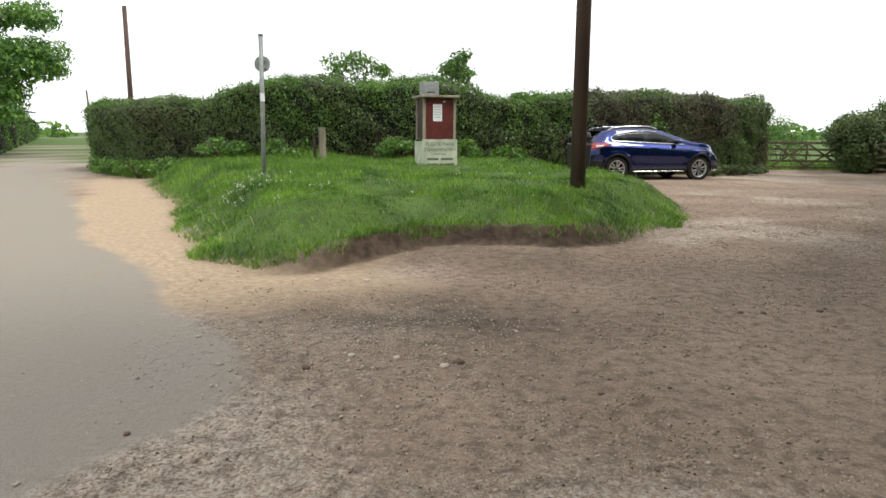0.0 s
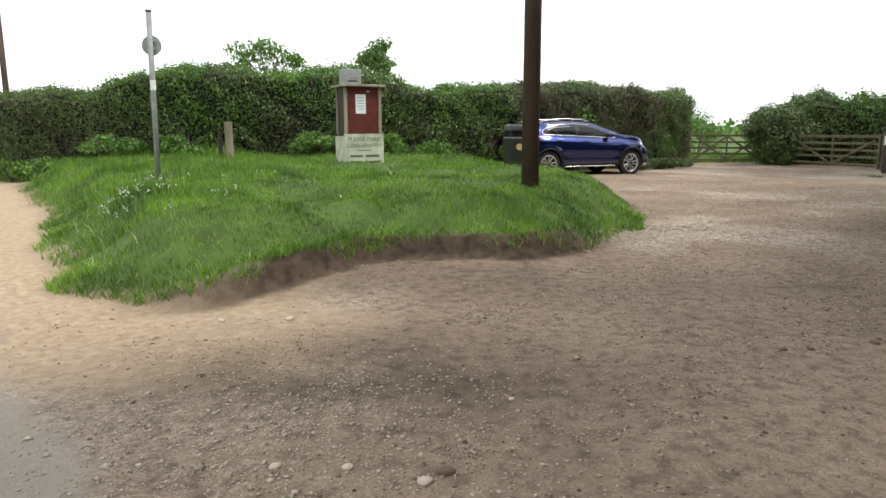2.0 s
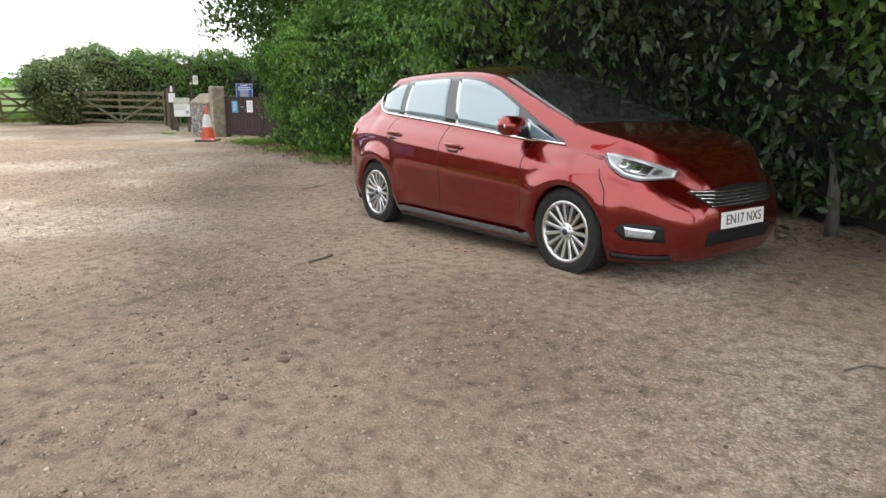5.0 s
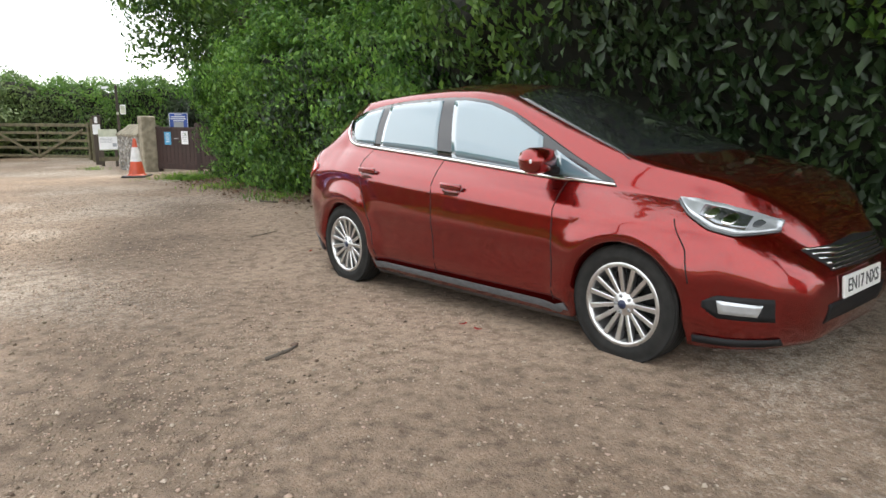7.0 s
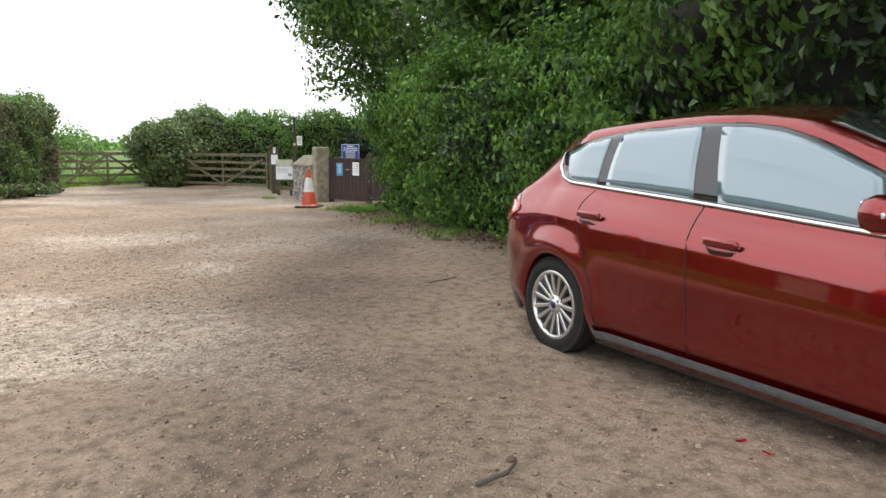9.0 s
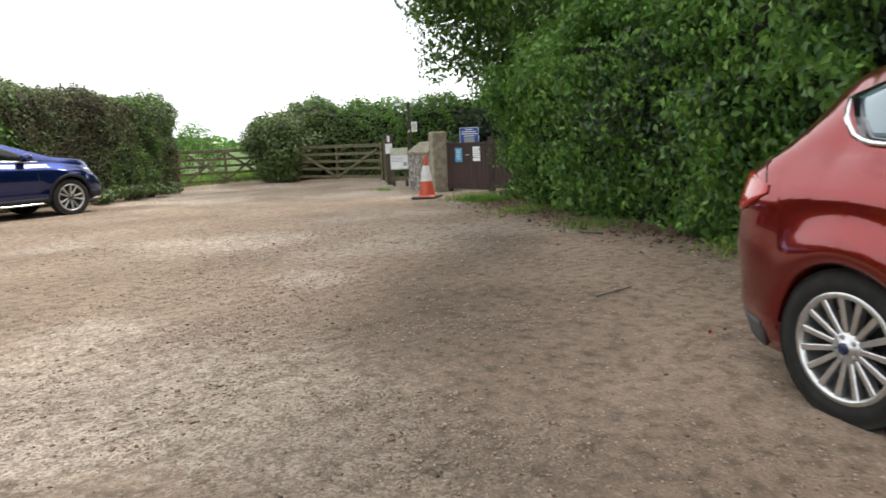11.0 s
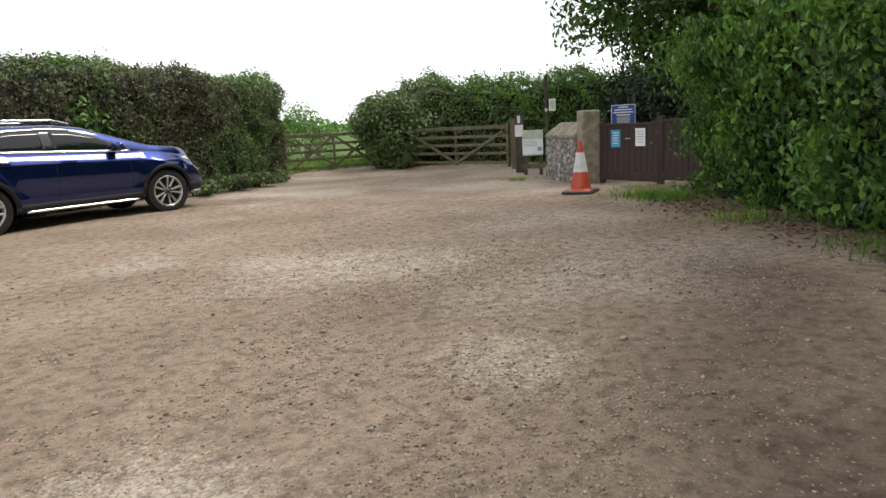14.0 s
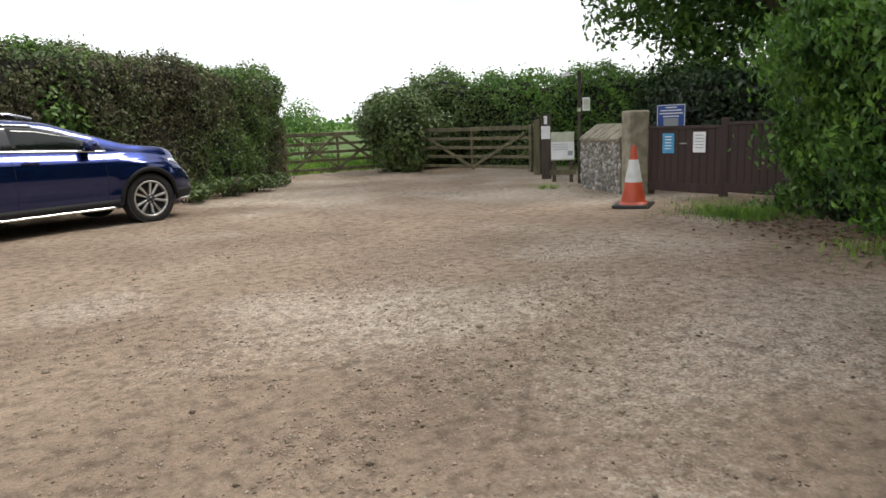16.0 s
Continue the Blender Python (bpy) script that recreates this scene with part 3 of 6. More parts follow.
# skylight painted in: lighter leaves above, near-black leaves for the shade below
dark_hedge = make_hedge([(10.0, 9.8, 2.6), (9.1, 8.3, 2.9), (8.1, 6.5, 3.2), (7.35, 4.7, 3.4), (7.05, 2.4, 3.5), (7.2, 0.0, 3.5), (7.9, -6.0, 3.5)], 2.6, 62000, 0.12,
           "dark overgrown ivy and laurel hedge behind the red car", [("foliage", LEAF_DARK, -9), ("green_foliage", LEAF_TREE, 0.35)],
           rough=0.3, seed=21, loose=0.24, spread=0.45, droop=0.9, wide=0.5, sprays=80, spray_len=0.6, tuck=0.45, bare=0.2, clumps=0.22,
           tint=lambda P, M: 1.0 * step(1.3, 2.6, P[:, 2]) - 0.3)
# bark with the shade under the hedge put into its colour
SHADED_BARK = material("shaded_bark", (0.07, 0.062, 0.052), 0.9, dark=(0.04, 0.035, 0.03), scale=12, bump=0.6)
tube("stem", [(8.05, 4.40, -0.05), (8.08, 4.43, 0.4), (8.25, 4.5, 0.85)], [0.065, 0.055, 0.045], SHADED_BARK, dark_hedge, 9, "bare grey stem at the hedge foot")
# hedges behind the field gates and behind the brown gate
# the sunlit top is painted: leaves that face up take the lighter green
make_hedge([(15.6, 31.2, 1.8), (15.4, 29.9, 2.05), (16.2, 28.6, 2.3), (17.2, 27.2, 2.3), (18.1, 25.6, 2.25), (18.8, 23.4, 2.2), (19.4, 20.5, 2.15)], 1.8, 46000, 0.09,
           "rounded green hedge behind the field gates", [("foliage", LEAF_HEDGE, -9), ("fresh_foliage", LEAF_FRESH, 0.05)], rough=0.26, mixed=0.3, seed=31, sprays=90, spray_len=0.4, clumps=0.2,
           tint=lambda P, M: 0.5 * step(0.3, 0.9, M[:, 2]) - 0.25)
make_hedge([(16.75, 21.4, 1.9), (16.5, 20.9, 2.1), (16.1, 19.8, 1.8), (15.8, 18.4, 1.75), (15.6, 16.6, 1.8), (15.2, 14.6, 2.0)], 1.6, 24000, 0.10,
           "dark evergreen hedge behind the brown gate", [("foliage", LEAF_DARK, -9)], rough=0.2, seed=33)


def make_bush(x, y, r, h, count, size, mat, label, seed, squash=1.0, name="bush", lumps=16):
    """A loose shrub of leaf clumps on a few stems."""
    rng = np.random.default_rng(seed)
    thing = tagged(empty(name), label, "bush")
    g = float(ground_z(x, y))
    for k in range(5):
        a = rng.uniform(0, 6.28)
        tube("stem", [(x, y, g - 0.05), (x + 0.3 * r * math.cos(a), y + 0.3 * r * math.sin(a), g + h * 0.5), (x + 0.6 * r * math.cos(a), y + 0.6 * r * math.sin(a), g + h * 0.9)], [0.02, 0.014, 0.006], BARK, thing, 5)
    n = lumps
    u = rng.normal(0, 1, (n, 3))
    u /= np.linalg.norm(u, axis=1)[:, None]
    C = np.array([x, y, g + h * 0.48]) + u * np.array([r * 0.62, r * 0.62 * squash, h * 0.34])
    per = rng.integers(0, n, count)
    q = rng.normal(0, 1, (count, 3))
    q /= np.linalg.norm(q, axis=1)[:, None]
    P = C[per] + q * (rng.uniform(0.3, 1.0, count) ** 0.6)[:, None] * (np.array([r * 0.42, r * 0.42, h * 0.24]) * rng.uniform(0.55, 1.2, (n, 1)))[per]
    P[:, 2] = np.maximum(P[:, 2], g + 0.03)
    leaves("foliage", P, q + np.array([0, 0, 0.3]), size, mat, thing, spread=0.5, rng=rng)
    return thing


make_bush(15.0, 27.75, 1.25, 2.25, 11000, 0.11, LEAF_HEDGE, "dark green bush growing over the ends of two gates", 51, lumps=30)
make_bush(15.9, 28.3, 1.5, 2.5, 9000, 0.11, LEAF_HEDGE, "leafy green bush rising behind the field gates", 56, lumps=26)
make_bush(14.75, 27.3, 0.75, 1.2, 3200, 0.10, LEAF_HEDGE, "low dark ivy at the foot of the gate bush", 52)
make_bush(15.0, 34.4, 1.5, 2.3, 3500, 0.10, LEAF_FRESH, "pale green shrub in the field beyond the gate", 53)
make_bush(5.85, 24.35, 1.1, 2.85, 6000, 0.10, LEAF_FRESH, "fresh green shrub growing through the clipped hedge", 54)
make_bush(3.7, 21.9, 0.8, 0.9, 2600, 0.09, LEAF_FRESH, "bright low weeds at the foot of the hedge", 55, name="weeds")
for k, (x, y, r, h) in enumerate([(9.2, 24.9, 0.6, 0.4), (10.0, 25.7, 0.6, 0.36), (10.8, 26.6, 0.5, 0.34), (8.3, 24.3, 0.6, 0.45), (1.6, 20.6, 0.6, 0.6), (0.4, 20.1, 0.6, 0.7), (-1.4, 19.6, 0.6, 0.6),
                                  (-4.2, 19.5, 0.7, 0.6), (-6.0, 19.6, 0.8, 0.6), (-7.6, 20.2, 0.8, 0.6), (-9.0, 21.0, 0.8, 0.6), (-10.4, 22.4, 0.8, 0.6), (-11.6, 24.0, 0.7, 0.5)]):
    make_bush(x, y, r, h, 900, 0.10, LEAF_FRESH if x < 3 else LEAF_HEDGE, "low nettles and weeds along the foot of the hedge", 60 + k, name="weeds")
make_tree(20.2, 19.3, 2.6, (19.0, 20.6, 6.2, 4.4, 4.4, 3.4), "broad horse chestnut tree overhanging the brown gate", 50000, 0.18, 41, radius=0.4, lumps=70, lump=1.0, drape=0.8)
make_tree(15.5, 11.0, 3.0, (14.8, 11.6, 5.6, 3.4, 4.2, 3.2), "dense green tree rising behind the hedge", 62000, 0.2, 45, radius=0.35, lumps=130, lump=1.05, drape=0.9)
make_tree(13.2, 5.5, 3.0, (12.0, 6.2, 6.8, 4.0, 4.6, 4.0), "dense leafy tree rising behind the dark hedge", 60000, 0.22, 42, radius=0.4, lumps=130, lump=1.1, drape=1.2)
make_tree(11.0, 0.5, 3.0, (8.0, 2.6, 6.0, 3.9, 5.0, 2.4), "dense dark tree spreading over the parked car", 58000, 0.25, 43, radius=0.4, lumps=150, lump=1.15, drape=0.5)
# out of view, added only to throw shade on the lane's mouth
make_tree(3.6, -4.0, 3.6, (2.8, 0.4, 7.8, 3.8, 3.8, 2.3), "unseen tall tree added to shade the mouth of the lane", 18000, 0.24, 44, radius=0.3, lumps=50, lump=1.1)
# down the lane and behind the long hedge
make_tree(-28.0, 37.0, 3.0, (-26.5, 37.3, 4.9, 5.0, 4.8, 4.8), "leafy green tree leaning over the lane", 28000, 0.26, 46, mat=LEAF_BRIGHT, radius=0.3, lumps=60, lump=1.0)
make_hedge([(-26.0, 39.5, 3.2), (-35.6, 54.8, 3.3), (-56.8, 88.7, 3.2), (-83, 131, 3.0)], 2.5, 16000, 0.2,
           "wild green hedge along the far side of the lane", [("foliage", LEAF_BRIGHT, -9), ("fresh_foliage", LEAF_FRESH, 0.3)], rough=0.4, seed=71)
make_tree(-3.2, 25.2, 2.2, (-3.2, 25.2, 3.4, 1.1, 0.9, 0.75), "young tree showing above the hedge", 1700, 0.13, 47, mat=LEAF_FRESH, radius=0.05, lumps=22, lump=0.35)
make_tree(0.05, 25.2, 2.2, (0.05, 25.2, 3.5, 0.55, 0.55, 0.8), "young tree showing above the hedge", 1600, 0.13, 48, mat=LEAF_FRESH, radius=0.05, lumps=16, lump=0.35)
make_tree(11.3, 29.2, 1.6, (11.3, 29.2, 2.4, 0.6, 0.5, 0.4), "slender sapling showing above the hedge", 500, 0.12, 49, mat=LEAF_HEDGE, radius=0.03, lumps=10, lump=0.3)


# ---- gates, posts and signs ----
def weathered(name, a, b, rough=0.8, scale=7, stretch=(1, 1, 0.15), bump=0.5):
    return material(name, a, rough, dark=b, scale=scale, bump=bump, bump_scale=70, stretch=stretch, obj_random=0.12)


WOOD_GATE = weathered("lichened_oak", (0.155, 0.135, 0.075), (0.075, 0.065, 0.038))
WOOD_POLE = weathered("creosoted_pole", (0.085, 0.05, 0.036), (0.045, 0.026, 0.02), 0.75)
WOOD_BROWN = weathered("brown_stained_boards", (0.046, 0.024, 0.020), (0.022, 0.012, 0.010), 0.65)
WOOD_POST = weathered("grey_post", (0.30, 0.26, 0.19), (0.16, 0.135, 0.10))
WOOD_DARK = weathered("dark_post", (0.07, 0.055, 0.042), (0.035, 0.027, 0.02))
STEEL = material("galvanised_steel", (0.42, 0.43, 0.44), 0.5, metal=0.6, dark=(0.3, 0.31, 0.32), scale=9)
WHITE = material("paper_white", (0.78, 0.79, 0.80), 0.6, dark=(0.68, 0.69, 0.70), scale=5)


def beam(name, a, b, w, h, mat, parent, bevel=0.008, label=""):
    """A squared timber from a to b: w across, h upwards."""
    a, b = Vector(a), Vector(b)
    d = b - a
    x = d.normalized()
    up = Vector((0, 0, 1)) if abs(x.z) < 0.9 else Vector((0, 1, 0))
    y = up.cross(x).normalized()
    z = x.cross(y)
    m = Matrix((x, y, z)).transposed().to_4x4()
    m.translation = (a + b) / 2
    bm = bmesh.new()
    box(bm, 0, 0, 0, d.length, w, h, bevel=bevel)
    ob = part(name, bm, mat, parent, label)
    ob.matrix_basis = m
    return ob


def field_gate(a, b, top, rails, braces, label):
    """A five-barred gate from a to b (ground points)."""
    a, b = Vector((*a, float(ground_z(*a)))), Vector((*b, float(ground_z(*b))))
    thing = tagged(empty("field_gate", Matrix.Translation(a)), label, "gate")
    d = b - a
    ln = d.length

    def at(s, z):
        return d * s + Vector((0, 0, z))
    beam("stile", at(0.01, 0.05), at(0.01, top + 0.08), 0.07, 0.09, WOOD_GATE, thing)
    beam("stile", at(0.99, 0.05), at(0.99, top + 0.03), 0.07, 0.08, WOOD_GATE, thing)
    beam("stile", at(0.5, 0.08), at(0.5, top), 0.05, 0.075, WOOD_GATE, thing)
    for k, z in enumerate(rails):
        beam("rail", at(0, z), at(1, z), 0.045 if k else 0.06, 0.075 if k else 0.095, WOOD_GATE, thing)
    side = Vector((d.y, -d.x, 0)).normalized() * 0.035
    for s0, z0, s1, z1 in braces:
        beam("brace", at(s0, z0) + side, at(s1, z1) + side, 0.03, 0.075, WOOD_GATE, thing)
    return thing


field_gate((12.05, 28.9), (15.0, 28.5), 1.12, (1.07, 0.82, 0.60, 0.38, 0.14), ((0.08, 0.16, 0.5, 1.05), (0.92, 0.16, 0.5, 1.05), (0.1, 1.0, 0.5, 0.16), (0.9, 1.0, 0.5, 0.16)),
           "weathered wooden five-bar field gate with crossed braces, closed")
field_gate((15.1, 27.0), (15.95, 23.55), 1.12, (1.07, 0.84, 0.62, 0.40, 0.16), ((0.05, 0.95, 0.5, 0.14), (0.95, 0.95, 0.5, 0.14)),
           "weathered wooden five-bar field gate beside the hedge, closed")


def post(name, x, y, h, w, mat, label, category="post", bevel=0.012, lean=0.0):
    bm = bmesh.new()
    g = float(ground_z(x, y))
    box(bm, 0, 0, (h - 0.1) / 2, w, w, h + 0.1, bevel=bevel)
    ob = part(name, bm, mat)
    ob.matrix_basis = pose(x, y, g, 0, lean, 20)
    return tagged(ob, label, category)


def utility_pole(x, y, h, r, label):
    g = float(ground_z(x, y))
    ob = tube("utility_pole", [(x, y, g - 0.3), (x, y, g + h * 0.5), (x, y, g + h)], [r, r * 0.88, r * 0.74], WOOD_POLE, sides=20)
    return tagged(ob, label, "pole")


utility_pole(2.1, 11.12, 9.0, 0.105, "tall brown creosoted wooden utility pole standing in the grass")
GREY_PAINT = material("grey_painted_steel", (0.30, 0.32, 0.31), 0.5, dark=(0.22, 0.235, 0.23), scale=12)
RED_BOARD = material("dark_red_backing", (0.13, 0.022, 0.018), 0.5, dark=(0.085, 0.014, 0.012), scale=6)
SIGN_CREAM = material("mossy_cream_board", (0.56, 0.57, 0.46), 0.7, dark=(0.36, 0.40, 0.29), scale=5, bump=0.2)
SIGN_TEXT = material("faded_green_lettering", (0.10, 0.14, 0.09), 0.7)
FLINT_MORTAR = material("lime_mortar", (0.27, 0.24, 0.19), 0.9, dark=(0.13, 0.115, 0.09), scale=9, bump=0.8, bump_scale=40)
FLINT = material("flint", (0.34, 0.325, 0.30), 0.55, dark=(0.10, 0.096, 0.09), scale=14, obj_random=0.6, mixat=(0.3, 0.6))
STONE = material("weathered_stone", (0.30, 0.265, 0.195), 0.85, dark=(0.17, 0.15, 0.105), scale=7, bump=0.5, bump_scale=50)
CONE_ORANGE = material("orange_cone_plastic", (0.50, 0.075, 0.028), 0.45, dark=(0.38, 0.055, 0.022), scale=6)
CONE_WHITE = material("reflective_cone_sleeve", (0.62, 0.62, 0.62), 0.35, dark=(0.48, 0.48, 0.48), scale=9)
BIN_BLACK = material("black_bin_plastic", (0.025, 0.025, 0.027), 0.4, dark=(0.018, 0.018, 0.019), scale=20)
GOLD = material("gold_emblem", (0.42, 0.30, 0.12), 0.5)
SIGN_BLUE = material("blue_sign_enamel", (0.025, 0.075, 0.34), 0.4, dark=(0.02, 0.06, 0.27), scale=8)
POSTER_BLUE = material("blue_poster", (0.07, 0.33, 0.55), 0.5, dark=(0.05, 0.24, 0.42), scale=9)
GREY_INK = material("grey_print", (0.30, 0.32, 0.34), 0.7)

utility_pole(-13.7, 30.25, 6.4, 0.115, "wooden utility pole rising behind the hedge")
far_pole = tube("telegraph_pole", [(-31.0, 58.0, 0), (-31.3, 58.0, 4.7)], [0.10, 0.07], WOOD_POLE, sides=8)
tagged(far_pole, "thin grey pole far down the lane", "pole")


def lone(name, bm, mat, m, label, category, smooth=False):
    ob = part(name, bm, mat, smooth=smooth)
    ob.matrix_basis = m
    return tagged(ob, label, category)


def bx(name, cx, cy, cz, sx, sy, sz, mat, parent, bevel=0.004, label="", m=None):
    bm = bmesh.new()
    box(bm, 0, 0, 0, sx, sy, sz, bevel=min(bevel, min(sx, sy, sz) * 0.4))
    ob = part(name, bm, mat, parent, label)
    ob.matrix_basis = (m or Matrix()) @ pose(cx, cy, cz)
    return ob


def gz(x, y):
    return float(ground_z(x, y))


# road sign seen from behind, on a grey post in the grass
def make_road_sign():
    x, y = -3.0, 13.46
    g = gz(x, y)
    t = tagged(empty("road_sign", pose(x, y, g)), "round road sign on a grey steel post, seen from behind", "road sign")
    tube("post", [(0, 0, -0.2), (0.02, 0, 1.2), (0.035, 0, 2.93 - g)], 0.038, GREY_PAINT, t, 14)
    tube("cap", [(0.035, 0, 2.92 - g), (0.035, 0, 2.945 - g)], 0.041, BLACK_TRIM_P, t, 14)
    bm = bmesh.new()
    lathe_z(bm, [(0.0, 0.006), (0.135, 0.006), (0.14, 0.0), (0.135, -0.006), (0.0, -0.006)], 30)
    d = part("sign_plate", bm, GREY_PAINT, t, "grey back of the round plate")
    d.matrix_basis = pose(0.03, 0.05, 2.46 - g, 90, 0, 0)
    for dz in (-0.06, 0.06):
        bx("clamp", 0.03, 0.02, 2.46 - g + dz, 0.10, 0.06, 0.03, STEEL, t)
    bm = bmesh.new()
    lathe_z(bm, [(0.0405, -0.07), (0.0405, 0.07)], 14)
    s = part("sticker", bm, WHITE, t, "white sticker wrapped round the post")
    s.matrix_basis = pose(0.024, 0, 1.90 - g)


def lathe_z(bm, profile, segs=32):
    rings = []
    for k in range(segs):
        a = 2 * math.pi * k / segs
        rings.append([bm.verts.new((r * math.cos(a), r * math.sin(a), z)) for r, z in profile])
    for k in range(segs):
        p, q = rings[k], rings[(k + 1) % segs]
        for i in range(len(profile) - 1):
            bm.faces.new((p[i], q[i], q[i + 1], p[i + 1]))
    bmesh.ops.remove_doubles(bm, verts=bm.verts, dist=1e-5)
    bmesh.ops.recalc_face_normals(bm, faces=bm.faces)


BLACK_TRIM_P = material("black_cap", (0.02, 0.02, 0.022), 0.5)
make_road_sign()


def text_mesh(name, text, size, mat, parent, m):
    cu = bpy.data.curves.new(name, "FONT")
    cu.body, cu.size, cu.extrude, cu.align_x, cu.align_y = text, size, 0.001, "CENTER", "CENTER"
    tmp = bpy.data.objects.new(name, cu)
    me = bpy.data.meshes.new_from_object(tmp)
    bpy.data.objects.remove(tmp)
    me.materials.clear()
    me.materials.append(mat)
    ob = new(name, me)
    ob.parent = parent
    ob.matrix_basis = m
    return ob


# notice cabinet on its boxed stand
def make_notice_board():
    x, y = -0.12, 15.85
    g = gz(x, y)
    t = tagged(empty("notice_cabinet", pose(x, y, g, 0, 0, 20)), "dark red wooden notice cabinet with cream parking sign", "notice board")
    b = 0.55 - g     # the sign's lower edge over the ground
    for sx in (-1, 1):
        for sy in (-1, 1):
            bx("leg", sx * 0.29, sy * 0.24, b * 0.5 + 0.05, 0.07, 0.07, b + 0.25, WOOD_POST, t)
    bx("sign_board", 0, -0.30, b + 0.32, 0.74, 0.025, 0.62, SIGN_CREAM, t, label="mossy cream board lettered in faded green")
    bx("side_board", -0.358, 0.0, b + 0.30, 0.022, 0.57, 0.58, SIGN_CREAM, t)
    bx("side_board", 0.358, 0.0, b + 0.30, 0.022, 0.57, 0.58, SIGN_CREAM, t)
    text_mesh("lettering", "PLEASE PARK", 0.105, SIGN_TEXT, t, pose(0, -0.3145, b + 0.53, 90, 0, 0))
    text_mesh("lettering", "CONSIDERATELY", 0.088, SIGN_TEXT, t, pose(0, -0.3145, b + 0.42, 90, 0, 0))
    for cx, cz, w, h in ((0, 0.335, 0.26, 0.012), (-0.15, 0.235, 0.24, 0.045), (0.15, 0.235, 0.26, 0.045), (-0.16, 0.125, 0.24, 0.045), (0.02, 0.125, 0.07, 0.03), (0.19, 0.125, 0.22, 0.045), (0.0, 0.045, 0.10, 0.02)):
        bx("print_line", cx, -0.3145, b + cz, w, 0.003, h, SIGN_TEXT, t)
    c = b + 0.64      # cabinet foot
    bx("back_panel", 0, 0.02, c + 0.40, 0.60, 0.03, 0.80, RED_BOARD, t, label="dark red backing board")
    for sx in (-1, 1):
        bx("corner_post", sx * 0.32, -0.26, c + 0.40, 0.055, 0.055, 0.84, WOOD_POST, t)
        bx("corner_post", sx * 0.32, 0.24, c + 0.40, 0.055, 0.055, 0.84, WOOD_POST, t)
        bx("side_panel", sx * 0.315, -0.01, c + 0.40, 0.018, 0.45, 0.78, WOOD_BROWN, t)
    bx("door_panel", 0, -0.255, c + 0.40, 0.585, 0.02, 0.80, RED_BOARD, t)
    bx("notice", -0.04, -0.268, c + 0.52, 0.19, 0.003, 0.34, WHITE, t, label="white paper notice pinned up")
    for k in range(5):
        bx("print_line", -0.04, -0.2705, c + 0.63 - k * 0.05, 0.13, 0.002, 0.012, GREY_INK, t)
    bx("latch", 0.10, -0.27, c + 0.74, 0.06, 0.006, 0.018, WHITE, t)
    bx("roof", 0, -0.01, c + 0.84, 0.82, 0.70, 0.045, WOOD_POST, t, 0.01)
    bx("money_box", -0.14, 0.0, c + 1.0, 0.34, 0.26, 0.27, GREY_PAINT, t, 0.012, "grey metal collection box")
    bx("slot", -0.14, -0.1325, c + 0.93, 0.16, 0.006, 0.02, BLACK_TRIM_P, t)
    for k, w in ((0, 0.22), (1, 0.16)):
        bx("print_line", -0.14, -0.1315, c + 1.08 - k * 0.06, w, 0.003, 0.03, GREY_INK, t)


make_notice_board()
post("wooden_post", -2.93, 17.9, 0.84, 0.15, WOOD_POST, "short weathered wooden post in the grass")
post("wooden_post", -3.14, 18.0, 0.62, 0.08, WOOD_DARK, "thin dark post beside a wooden post")


def make_bin():
    x, y = 2.9, 16.3
    t = tagged(empty("litter_bin", pose(x, y, gz(x, y), 0, 0, 12)), "black hooded litter bin with a gold emblem on grass", "litter bin")
    t.scale = (0.86, 0.86, 0.86)

    def shell(name, z0, z1, w0, w1, mat, label="", bev=0.06):
        bm = bmesh.new()
        r = bmesh.ops.create_cube(bm, size=1)
        for v in r["verts"]:
            w = w0 if v.co.z < 0 else w1
            v.co = Vector((v.co.x * w, v.co.y * w * 0.92, z0 if v.co.z < 0 else z1))
        bmesh.ops.bevel(bm, geom=list(bm.edges), offset=bev, segments=3, affect="EDGES", profile=0.6)
        return part(name, bm, mat, t, label, smooth=False)
    shell("base", -0.03, 0.12, 0.42, 0.44, BIN_BLACK, bev=0.02)
    shell("body", 0.10, 0.66, 0.45, 0.50, BIN_BLACK)
    # a solid near-black block paints the shade inside the opening
    shell("opening", 0.62, 0.80, 0.38, 0.38, MOUTH_SHADE, bev=0.02)
    for sx in (-1, 1):
        for sy in (-1, 1):
            bx("hood_post", sx * 0.19, sy * 0.17, 0.72, 0.06, 0.07, 0.18, BIN_BLACK, t)
    shell("hood", 0.78, 0.94, 0.50, 0.40, BIN_BLACK, bev=0.05)
    bm = bmesh.new()
    lathe_z(bm, [(0.0, 0.004), (0.05, 0.004), (0.075, 0.004), (0.08, 0.0)], 24)
    e = part("emblem", bm, GOLD, t)
    e.matrix_basis = pose(0.0, -0.224, 0.44, 87, 0, 0)


MOUTH_SHADE = material("bin_mouth_shade", (0.004, 0.004, 0.004), 0.9)
make_bin()


